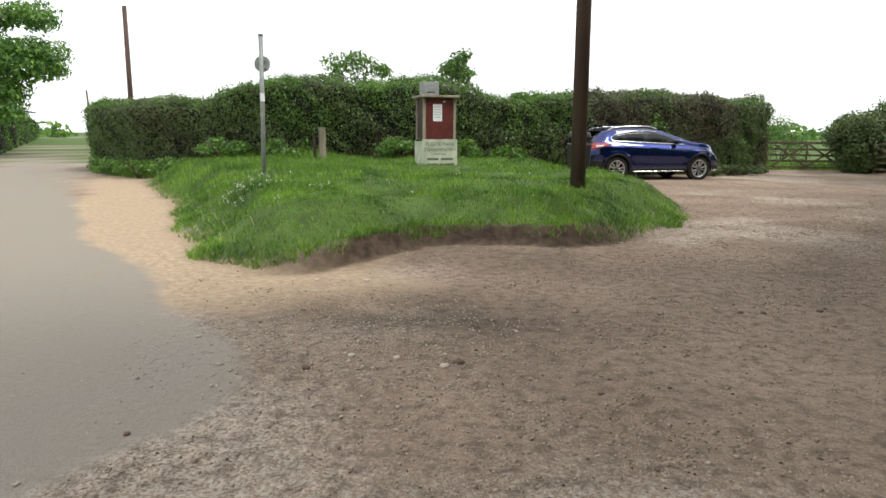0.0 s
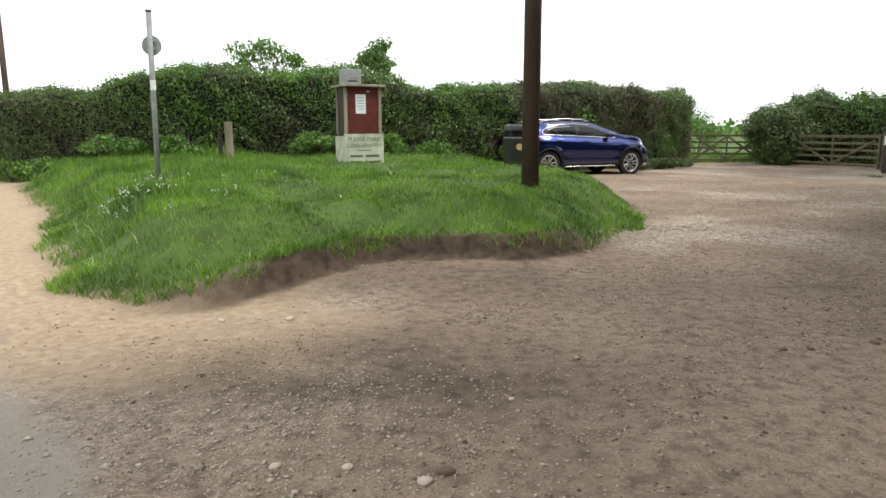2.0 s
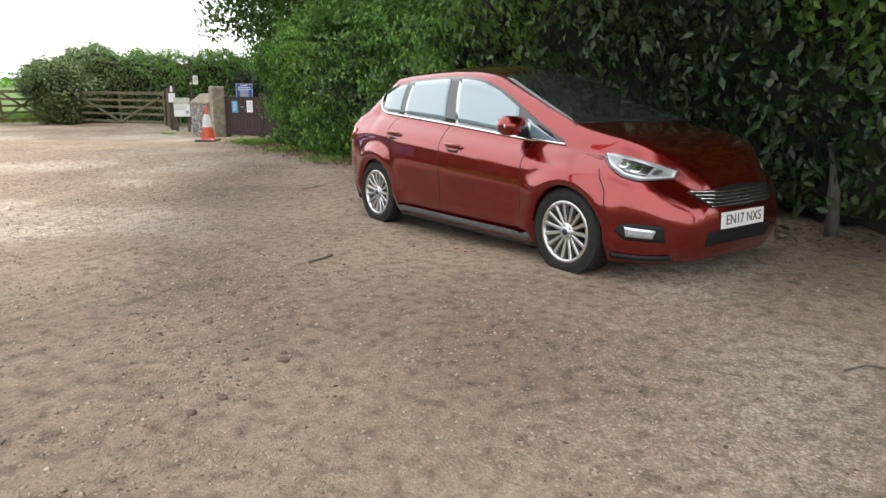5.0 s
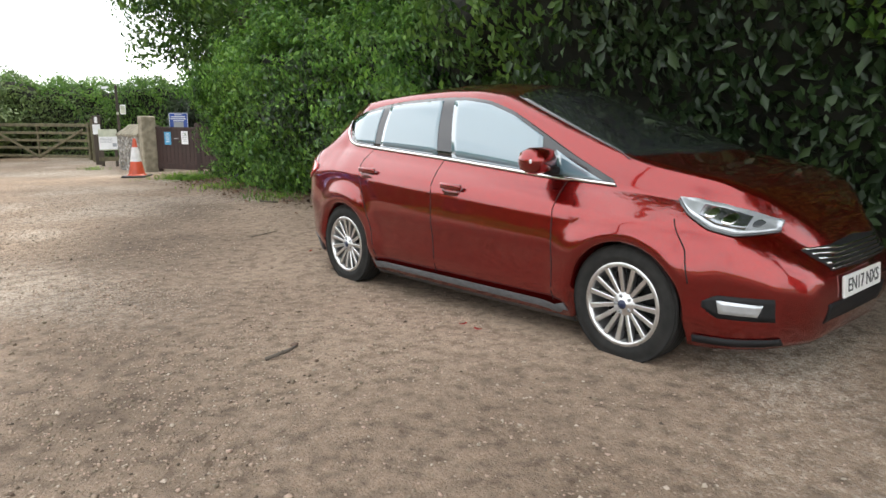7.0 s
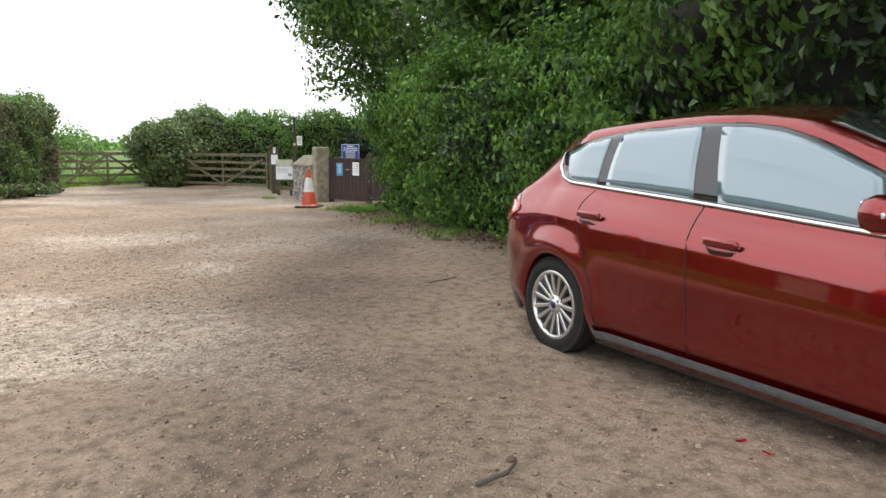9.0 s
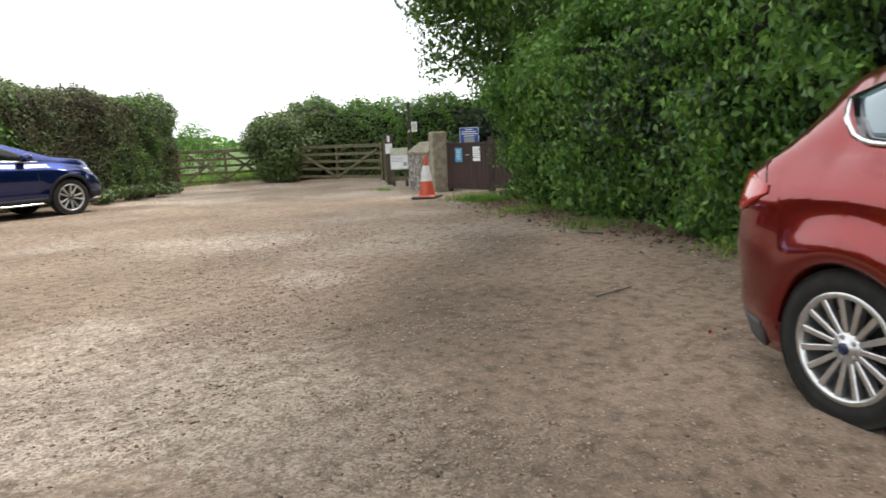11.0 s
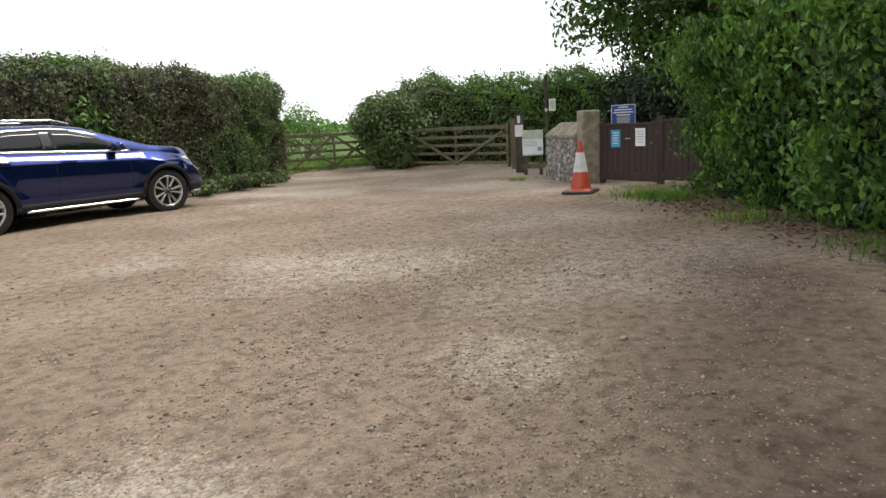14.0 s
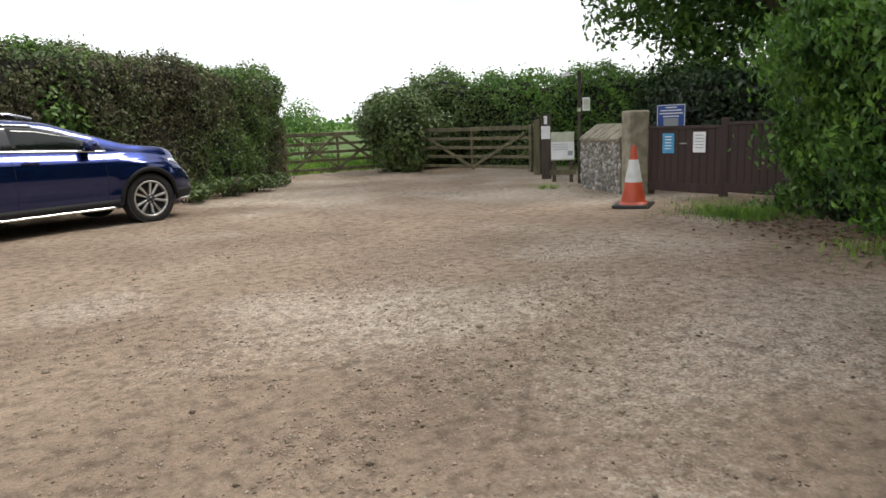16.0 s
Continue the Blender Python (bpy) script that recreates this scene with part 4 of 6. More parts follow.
def make_cone():
    x, y = 12.63, 17.86
    t = tagged(empty("traffic_cone", pose(x, y, gz(x, y), 0, 0, 30)), "orange and white traffic cone on a black base", "traffic cone")
    bm = bmesh.new()
    box(bm, 0, 0, 0.022, 0.50, 0.50, 0.044, bevel=0.014)
    part("base", bm, BIN_BLACK, t, "dirty black rubber base")

    def ring(name, z0, z1, r0, r1, mat, label=""):
        bm = bmesh.new()
        lathe_z(bm, [(r0, z0), (r1, z1), (r1 - 0.008, z1), (r0 - 0.008, z0)], 32)
        return part(name, bm, mat, t, label, smooth=False)
    ring("skirt", 0.04, 0.075, 0.205, 0.175, CONE_ORANGE)
    ring("lower_cone", 0.075, 0.34, 0.165, 0.113, CONE_ORANGE)
    ring("sleeve", 0.34, 0.645, 0.117, 0.062, CONE_WHITE, "grey-white reflective sleeve")
    bm = bmesh.new()
    lathe_z(bm, [(0.058, 0.645), (0.030, 0.825), (0.024, 0.835), (0.0, 0.835)], 28)
    part("tip", bm, CONE_ORANGE, t)


make_cone()


# flint wall stub with its stone pillar
def make_wall():
    a, b = Vector((13.92, 19.2, 0)), Vector((14.5, 20.62, 0))
    d = (b - a).normalized()
    ang = math.degrees(math.atan2(d.y, d.x))
    g = gz(14.1, 19.8)
    ln = (b - a).length
    t = tagged(empty("flint_wall", pose(a.x, a.y, g, 0, 0, ang)), "low flint wall with a sloped stone coping", "wall")
    # local x runs along the wall, -y is the back, +y faces the yard
    bm = bmesh.new()
    prof = [(0.0, -0.1), (0.02, 0.86), (-0.50, 0.86), (-0.50, -0.1)]
    va = [bm.verts.new((0, y, z)) for y, z in prof]
    vb = [bm.verts.new((ln, y, z)) for y, z in prof]
    bm.faces.new(va[::-1])
    bm.faces.new(vb)
    for k in range(4):
        j = (k + 1) % 4
        bm.faces.new((va[k], va[j], vb[j], vb[k]))
    part("wall_core", bm, FLINT_MORTAR, t)
    n = 4
    for k in range(n):
        bm = bmesh.new()
        x0, x1 = ln * k / n + 0.004, ln * (k + 1) / n - 0.004
        pr = [(0.05, 0.85), (0.055, 0.90), (-0.30, 1.14), (-0.50, 1.14), (-0.52, 0.85)]
        va = [bm.verts.new((x0, y, z)) for y, z in pr]
        vb = [bm.verts.new((x1, y, z)) for y, z in pr]
        bm.faces.new(va[::-1])
        bm.faces.new(vb)
        for i in range(5):
            j = (i + 1) % 5
            bm.faces.new((va[i], va[j], vb[j], vb[i]))
        bmesh.ops.recalc_face_normals(bm, faces=bm.faces)
        bmesh.ops.bevel(bm, geom=list(bm.edges), offset=0.012, segments=2, affect="EDGES")
        part("coping_stone", bm, STONE, t)
    # knapped flints set in the mortar, sharing a few shapes
    shapes = []
    rng = random.Random(5)
    for k in range(6):
        bm = bmesh.new()
        bmesh.ops.create_icosphere(bm, subdivisions=1, radius=1)
        for v in bm.verts:
            v.co *= rng.uniform(0.75, 1.15)
        me = bpy.data.meshes.new("flint")
        bm.to_mesh(me)
        bm.free()
        me.materials.append(FLINT)
        shapes.append(me)
    x = 0.05
    while x < ln - 0.02:
        z = 0.02
        while z < 0.84:
            ob = new("flint", rng.choice(shapes))
            ob.parent = t
            s = rng.uniform(0.022, 0.056)
            ob.matrix_basis = pose(x + rng.uniform(-0.045, 0.045), 0.004 + 0.016 * z, z + rng.uniform(-0.03, 0.03), 0, rng.uniform(0, 180), 0) @ Matrix.Diagonal((s * 1.3, 0.026, s, 1))
            z += rng.uniform(0.065, 0.095)
        x += rng.uniform(0.07, 0.09)
    bm = bmesh.new()
    box(bm, 0, 0, 0.62, 0.32, 0.33, 1.46, bevel=0.03, jitter=0.006)
    pl = lone("stone_pillar", bm, STONE, pose(13.93, 18.91, g, 0, 0, ang - 4), "square weathered stone gate pillar", "pillar")


make_wall()


def make_brown_gate():
    a, b = Vector((14.02, 18.78)), Vector((14.02, 17.42))
    c = Vector((13.95, 15.9))
    for p, q, hung in ((a, b, True), (b, c, False)):
        d = q - p
        ln = d.length
        g = gz(*p)
        t = tagged(empty("wooden_gate", pose(p.x, p.y, g, 0, 0, math.degrees(math.atan2(d.y, d.x)))), "closed brown boarded gate with pinned notices" if hung else "brown boarded fence panel beside the gate", "gate")
        n = int(ln / 0.115)
        for k in range(n):
            w = ln / n
            bx("board", (k + 0.5) * w, 0, 0.57, w - 0.006, 0.022, 0.90, WOOD_BROWN, t, 0.003)
        bx("top_rail", ln / 2, 0.0, 1.04, ln, 0.06, 0.045, WOOD_BROWN, t)
        bx("kick_board", ln / 2, -0.018, 0.14, ln, 0.02, 0.13, WOOD_BROWN, t)
        if hung:
            # notices face the yard, which lies to the gate's right-hand side
            f = -0.018
            bx("notice", 0.44, f, 0.80, 0.21, 0.004, 0.30, POSTER_BLUE, t, label="blue printed notice")
            bx("notice", 0.98, f, 0.82, 0.21, 0.004, 0.30, WHITE, t, label="white paper notice")
            for k in range(5):
                bx("print_line", 0.98, f - 0.003, 0.92 - k * 0.045, 0.14, 0.002, 0.012, GREY_INK, t)
                bx("print_line", 0.44, f - 0.003, 0.90 - k * 0.045, 0.12, 0.002, 0.014, WHITE, t)
            bx("latch", 0.71, f - 0.004, 0.80, 0.12, 0.02, 0.02, STEEL, t)
    post("gate_post", 14.03, 17.40, 1.12, 0.11, WOOD_BROWN, "brown wooden gate post with rounded top")
    post("gate_post", 14.06, 18.70, 1.08, 0.10, WOOD_BROWN, "brown wooden gate post against the pillar")


make_brown_gate()


def facing(x, y, z, tx=6.0, ty=12.5):
    """A pose whose -y side faces a place in the yard."""
    return pose(x, y, z, 0, 0, math.degrees(math.atan2(ty - y, tx - x)) + 90)


def make_signs():
    x, y = 15.2, 19.2
    t = tagged(empty("information_sign", facing(x, y, gz(x, y))), "blue enamelled information sign on posts behind the gate", "sign")
    bx("panel", 0, 0, 1.20, 0.46, 0.02, 0.42, SIGN_BLUE, t, label="blue panel with white print")
    for sx in (-1, 1):
        bx("frame", sx * 0.222, -0.012, 1.20, 0.012, 0.006, 0.41, WHITE, t)
        bx("leg", sx * 0.20, 0.03, 0.6, 0.05, 0.04, 1.3, WOOD_DARK, t)
    bx("frame", 0, -0.012, 1.40, 0.45, 0.006, 0.012, WHITE, t)
    for k, w in enumerate((0.18, 0.34, 0.38, 0.26)):
        bx("print_line", 0, -0.012, 1.36 - k * 0.05, w, 0.004, 0.022, WHITE, t)
    bx("crest", 0, -0.012, 1.10, 0.24, 0.004, 0.16, GREY_INK, t)
    # footpath post with a finger and a small framed notice
    x, y = 15.0, 21.15
    t = tagged(empty("footpath_sign", facing(x, y, gz(x, y))), "dark footpath signpost with a small pale finger board", "sign")
    bx("post", 0, 0, 1.05, 0.065, 0.065, 2.2, WOOD_DARK, t, 0.01)
    bx("finger", 0.02, -0.04, 2.10, 0.16, 0.02, 0.06, WHITE, t, label="pale finger board", m=pose(0, 0, 0, 0, -8, 18))
    bx("notice", 0.13, -0.01, 1.52, 0.14, 0.012, 0.25, WHITE, t, label="pale framed notice beside the post")
    bx("notice_print", 0.13, -0.018, 1.52, 0.10, 0.004, 0.19, SIGN_CREAM, t)
    bx("marker", 0, -0.036, 1.42, 0.06, 0.008, 0.07, SIGN_CREAM, t)
    # low information board on two legs
    x, y = 14.99, 21.6
    t = tagged(empty("notice_stand", facing(x, y, gz(x, y))), "low wooden notice stand with a white printed sheet", "notice board")
    for sx in (-1, 1):
        bx("leg", sx * 0.17, 0.02, 0.42, 0.075, 0.06, 1.0, WOOD_DARK, t)
    bx("board", 0, -0.02, 0.72, 0.46, 0.025, 0.56, SIGN_CREAM, t)
    bx("sheet", 0, -0.036, 0.635, 0.45, 0.004, 0.34, WHITE, t, label="white printed sheet")
    for k in range(4):
        bx("print_line", -0.05, -0.039, 0.76 - k * 0.035, 0.30, 0.002, 0.010, GREY_INK, t)
    bx("map_print", 0.15, -0.039, 0.58, 0.10, 0.002, 0.09, GREY_INK, t)
    bx("foot_rail", 0, 0.0, 0.20, 0.52, 0.05, 0.10, WOOD_GATE, t)
    # dark gate post with papers
    x, y = 15.35, 22.45
    t = tagged(empty("dark_post", facing(x, y, gz(x, y))), "thick dark wooden gate post with white notices", "post")
    bx("shaft", 0, 0, 0.63, 0.21, 0.20, 1.46, WOOD_DARK, t, 0.015)
    bx("notice", -0.01, -0.104, 0.98, 0.19, 0.004, 0.27, WHITE, t)
    bx("notice", -0.01, -0.104, 1.24, 0.07, 0.004, 0.17, WHITE, t)


make_signs()
post("wooden_post", 16.0, 23.40, 1.25, 0.16, WOOD_GATE, "weathered wooden post holding the field gate")
post("wooden_post", 15.08, 28.0, 1.2, 0.16, WOOD_GATE, "weathered wooden post between two field gates")
post("wooden_post", 11.98, 29.0, 1.2, 0.16, WOOD_GATE, "weathered wooden gate post at the hedge's end")


# ---- cars ----
def car_paint(name, colour, flake):
    m = material(name, colour, 0.24, metal=0.85, dark=flake, scale=900, detail=1, coat=1.0, mixat=(0.4, 0.6))
    m.node_tree.nodes["Principled BSDF"].inputs["Coat IOR"].default_value = 1.6
    return m


CAR_RED = car_paint("red_metallic_paint", (0.265, 0.007, 0.005), (0.17, 0.005, 0.004))
# body red darkened to paint the shade in the handle cups
RECESS_SHADE = car_paint("shaded_red_paint", (0.10, 0.004, 0.003), (0.07, 0.003, 0.002))
CAR_BLUE = car_paint("blue_metallic_paint", (0.006, 0.021, 0.145), (0.004, 0.013, 0.09))
# pale blue base colour paints the sky's reflection into the side windows
CAR_GLASS = material("sky_toned_glass", (0.125, 0.205, 0.250), 0.03, metal=0.0, ior=1.5, coat=1.0)
_g = CAR_GLASS.node_tree.nodes["Principled BSDF"]
_g.inputs["Coat IOR"].default_value, _g.inputs["IOR"].default_value = 1.95, 1.6
SCREEN_GLASS = material("windscreen_glass", (0.02, 0.024, 0.024), 0.03, ior=1.6, coat=1.0)
SIDE_GLASS = material("dark_side_glass", (0.006, 0.008, 0.008), 0.02, ior=1.5)
CHROME = material("chrome", (0.82, 0.83, 0.84), 0.08, metal=1.0)
ALLOY = material("silver_alloy", (0.66, 0.66, 0.66), 0.28, metal=0.9, dark=(0.55, 0.55, 0.55), scale=30)
RUBBER = material("tyre_rubber", (0.024, 0.0235, 0.022), 0.8, dark=(0.015, 0.015, 0.0145), scale=14, bump=0.15, bump_scale=90, spec=0.2)
BLACK_TRIM = material("black_plastic", (0.013, 0.013, 0.014), 0.6, dark=(0.009, 0.009, 0.010), scale=40, spec=0.25)
GREY_TRIM = material("grey_plastic", (0.075, 0.075, 0.078), 0.55, dark=(0.05, 0.05, 0.052), scale=30)
GLOSS_BLACK = material("gloss_black", (0.012, 0.012, 0.014), 0.12, coat=0.6)
WELL = material("wheel_well_black", (0.008, 0.008, 0.008), 0.95)
LAMP_CLEAR = material("clear_headlamp", (0.60, 0.63, 0.66), 0.10, metal=0.5, dark=(0.42, 0.45, 0.48), scale=7, coat=1.0)
LAMP_BOWL = material("headlamp_reflector", (0.30, 0.32, 0.34), 0.15, metal=0.9)
LAMP_DARK = material("headlamp_bezel", (0.06, 0.065, 0.07), 0.25, coat=1.0)
LAMP_RED = material("red_lamp", (0.5, 0.012, 0.012), 0.12, dark=(0.3, 0.006, 0.006), scale=20, coat=1.0)
PLATE_WHITE = material("plate_white", (0.78, 0.78, 0.76), 0.35)
PLATE_YELLOW = material("plate_yellow", (0.75, 0.50, 0.03), 0.35)
INK = material("black_ink", (0.02, 0.02, 0.022), 0.6)

from mathutils.bvhtree import BVHTree


def smooth_curve(pts, width=0.10):
    """A rounded curve through (x, value) points, as a function on arrays."""
    xs = np.linspace(pts[0][0] - 0.6, pts[-1][0] + 0.6, 900)
    px, pv = zip(*pts)
    v = np.interp(xs, px, pv)
    h = max(1, int(width / (xs[1] - xs[0])))
    k = np.hanning(2 * h + 3)
    k /= k.sum()
    v = np.convolve(np.pad(v, h + 1, mode="edge"), k, "valid")
    return lambda x: np.interp(x, xs, v)


def resample2(line, n):
    p = np.array(line, float)
    s = np.concatenate([[0], np.cumsum(np.linalg.norm(np.diff(p, axis=0), axis=1))])
    t = np.linspace(0, s[-1], n)
    return np.stack([np.interp(t, s, p[:, k]) for k in range(p.shape[1])], 1)


class Body:
    """A car body lofted from side, plan and section curves. x runs forward from the rear axle, y to the left, z up."""

    def __init__(self, spec):
        self.s = spec
        s = spec
        top, belt, half, sill = (smooth_curve(s[k], w) for k, w in (("top", 0.09), ("belt", 0.10), ("half", 0.10), ("sill", 0.06)))
        xr, xf, ra, hz = 0.0, s["base"], s["arch"], s["hub"]
        x0, x1 = s["half"][0][0], s["half"][-1][0]
        xs = set(np.round(np.linspace(x0, x1, 96), 4))
        for xh in (xr, xf):
            for a in np.linspace(0, math.pi, 25):
                xs.add(round(xh + ra * math.cos(a), 4))
            xs |= {round(xh - ra - 0.012, 4), round(xh + ra + 0.012, 4)}
        xs = np.array(sorted(xs))
        nl, ng, nr = 16, 8, 7
        rows = []
        for x in xs:
            zt, zs, w, z0 = float(top(x)), float(belt(x)), float(half(x)), float(sill(x))
            zs = min(zs, zt - 0.015)
            zb = z0
            for xh in (xr, xf):
                if abs(x - xh) <= ra + 1e-4:
                    zb = max(zb, hz + math.sqrt(max(0, ra * ra - (x - xh) ** 2)))
            zb = min(zb, zs - 0.05)
            fade = min(1.0, max(0.3, (x + 0.75) / 0.6))     # the shoulder dies out towards the tail
            ring = [(w * 0.72, zb)]
            for k in range(nl):
                z = zb + (zs - zb) * k / (nl - 1)
                r = (z - z0) / max(0.05, zs - z0)
                y = w - 0.075 * max(0, 0.55 - r) ** 1.5 * 2.2 - 0.055 * max(0, r - 0.62) ** 1.6 * 3 - fade * (0.055 + s["shoulder"]) * max(0, (r - 0.80) / 0.2) ** 1.7 - fade * s["shoulder"] * max(0, (r - 0.45) / 0.4) ** 1.8
                y += 0.010 * math.exp(-((r - s["crease"]) / 0.045) ** 2) - 0.010 * math.exp(-((r - 0.40) / 0.10) ** 2) + 0.012 * math.exp(-((r - 0.20) / 0.05) ** 2)
                for xh in (xr, xf):
                    d = math.hypot(x - xh, z - hz)
                    if z > hz - 0.05:
                        y += s["flare"] * (math.exp(-((d - ra - 0.03) / 0.05) ** 2) + 0.55 * math.exp(-((d - ra - 0.10) / 0.05) ** 2))
                ring.append((y, z))
            ys = ring[-1][0]
            h = zt - zs
            zr = zs + h * 0.86
            yr = ys - (zr - zs) * s["tumble"] - 0.02 - s["wrap"] * min(1, max(0, (0.05 - x) / 0.62)) ** 1.4
            for k in range(1, ng + 1):
                u = k / ng
                bow = 0.020 * math.sin(math.pi * u) * min(1, h / 0.4)
                ring.append((ys + (yr - ys) * u + bow, zs + (zr - zs) * u))
            for k in range(1, nr + 1):
                u = k / nr
                y = yr * (1 - u)
                ring.append((y, zr + (zt - zr) * (1 - (1 - math.sin(u * math.pi / 2)) ** 1.6)))
            rows.append([(x, y, z) for y, z in ring])
        G = np.array(rows)
        # nose and tail lean with height
        nose = np.clip((G[..., 0] - (x1 - 0.55)) / 0.55, 0, 1) ** 1.5
        G[..., 0] -= nose * s["nose_lean"] * np.clip((G[..., 2] - 0.48) / 0.4, 0, 1) ** 1.4 + nose * 0.07 * np.clip((0.36 - G[..., 2]) / 0.2, 0, 1)
        tail = np.clip((x0 + 0.35 - G[..., 0]) / 0.35, 0, 1)
        G[..., 0] += tail * 0.05 * np.clip((0.4 - G[..., 2]) / 0.2, 0, 1)
        n, m = G.shape[:2]
        L = G.copy()
        L[..., 1] *= -1
        V = np.concatenate([G.reshape(-1, 3), L.reshape(-1, 3)])
        i = (np.arange(n - 1)[:, None] * m + np.arange(m - 1)[None, :]).ravel()
        f1 = np.stack([i, i + m, i + m + 1, i + 1], 1)
        f2 = f1[:, ::-1] + n * m
        F = [tuple(q) for q in np.concatenate([f1, f2]).tolist()]
        for e in (0, n - 1):
            ring = [e * m + k for k in range(m)] + [n * m + e * m + k for k in range(m - 2, -1, -1)]
            F.append(tuple(ring if e else ring[::-1]))
        bm = bmesh.new()
        vs = [bm.verts.new(v) for v in V]
        for q in F:
            try:
                bm.faces.new([vs[k] for k in q])
            except ValueError:
                pass
        bmesh.ops.remove_doubles(bm, verts=bm.verts, dist=0.0005)
        bmesh.ops.recalc_face_normals(bm, faces=bm.faces)
        self.bm = bm
        self.tree = BVHTree.FromBMesh(bm)

    def on(self, p, axis, sign, lift):
        """Puts a point on the body, seen along an axis from the sign's side, lifted off it."""
        o = Vector(p)
        o[axis] = sign * 6
        d = Vector((0, 0, 0))
        d[axis] = -sign
        hit = self.tree.ray_cast(o, d)
        if hit[0] is None:
            near = self.tree.find_nearest(Vector(p))
            return near[0] + near[1] * lift
        nrm = hit[1] if hit[1].dot(d) < 0 else -hit[1]
        return hit[0] + nrm * lift

    def patch(self, name, low, high, axis, sign, mat, parent, lift=0.004, nu=14, nv=6, label="", sink=0.012):
        """A fitted panel between two edge lines, given in the two other coordinates."""
        a, b = resample2(low, nu), resample2(high, nu)
        other = [k for k in range(3) if k != axis]
        verts, faces = [], []
        for j in range(nv):
            for i in range(nu):
                q = a[i] + (b[i] - a[i]) * j / (nv - 1)
                p = [0, 0, 0]
                p[other[0]], p[other[1]] = q
                p[axis] = sign * 0.8
                verts.append(self.on(p, axis, sign, lift))
        for j in range(nv - 1):
            for i in range(nu - 1):
                k = j * nu + i
                faces.append((k, k + 1, k + nu + 1, k + nu))
        rim = [i for i in range(nu)] + [j * nu + nu - 1 for j in range(1, nv)] + [(nv - 1) * nu + i for i in range(nu - 2, -1, -1)] + [j * nu for j in range(nv - 2, 0, -1)]
        base = len(verts)
        inward = Vector((0, 0, 0))
        inward[axis] = -sign * sink
        for k in rim:
            verts.append(verts[k] + inward)
        for i in range(len(rim)):
            j = (i + 1) % len(rim)
            faces.append((rim[i], rim[j], base + j, base + i))
        bm = bmesh.new()
        vs = [bm.verts.new(v) for v in verts]
        for q in faces:
            bm.faces.new([vs[k] for k in q])
        bmesh.ops.recalc_face_normals(bm, faces=bm.faces)
        ob = part(name, bm, mat, parent, label)
        for p in ob.data.polygons[:(nu - 1) * (nv - 1)]:
            p.use_smooth = True
        return ob

    def strip(self, name, line, width, axis, sign, mat, parent, lift=0.006, n=40, label=""):
        """A thin raised strip along a line on the body."""
        c = resample2(line, n)
        t = np.gradient(c, axis=0)
        t /= np.linalg.norm(t, axis=1)[:, None] + 1e-9
        o = np.stack([-t[:, 1], t[:, 0]], 1) * width / 2
        return self.patch(name, c - o, c + o, axis, sign, mat, parent, lift, n, 2, label)


def lathe(bm, profile, segs=40, m=None):
    """Turns (radius, y) points round the y axis."""
    rings = []
    for k in range(segs):
        a = 2 * math.pi * k / segs
        rings.append([bm.verts.new((r * math.cos(a), y, r * math.sin(a))) for r, y in profile])
    for k in range(segs):
        p, q = rings[k], rings[(k + 1) % segs]
        for i in range(len(profile) - 1):
            bm.faces.new((p[i], q[i], q[i + 1], p[i + 1]))
    return bm


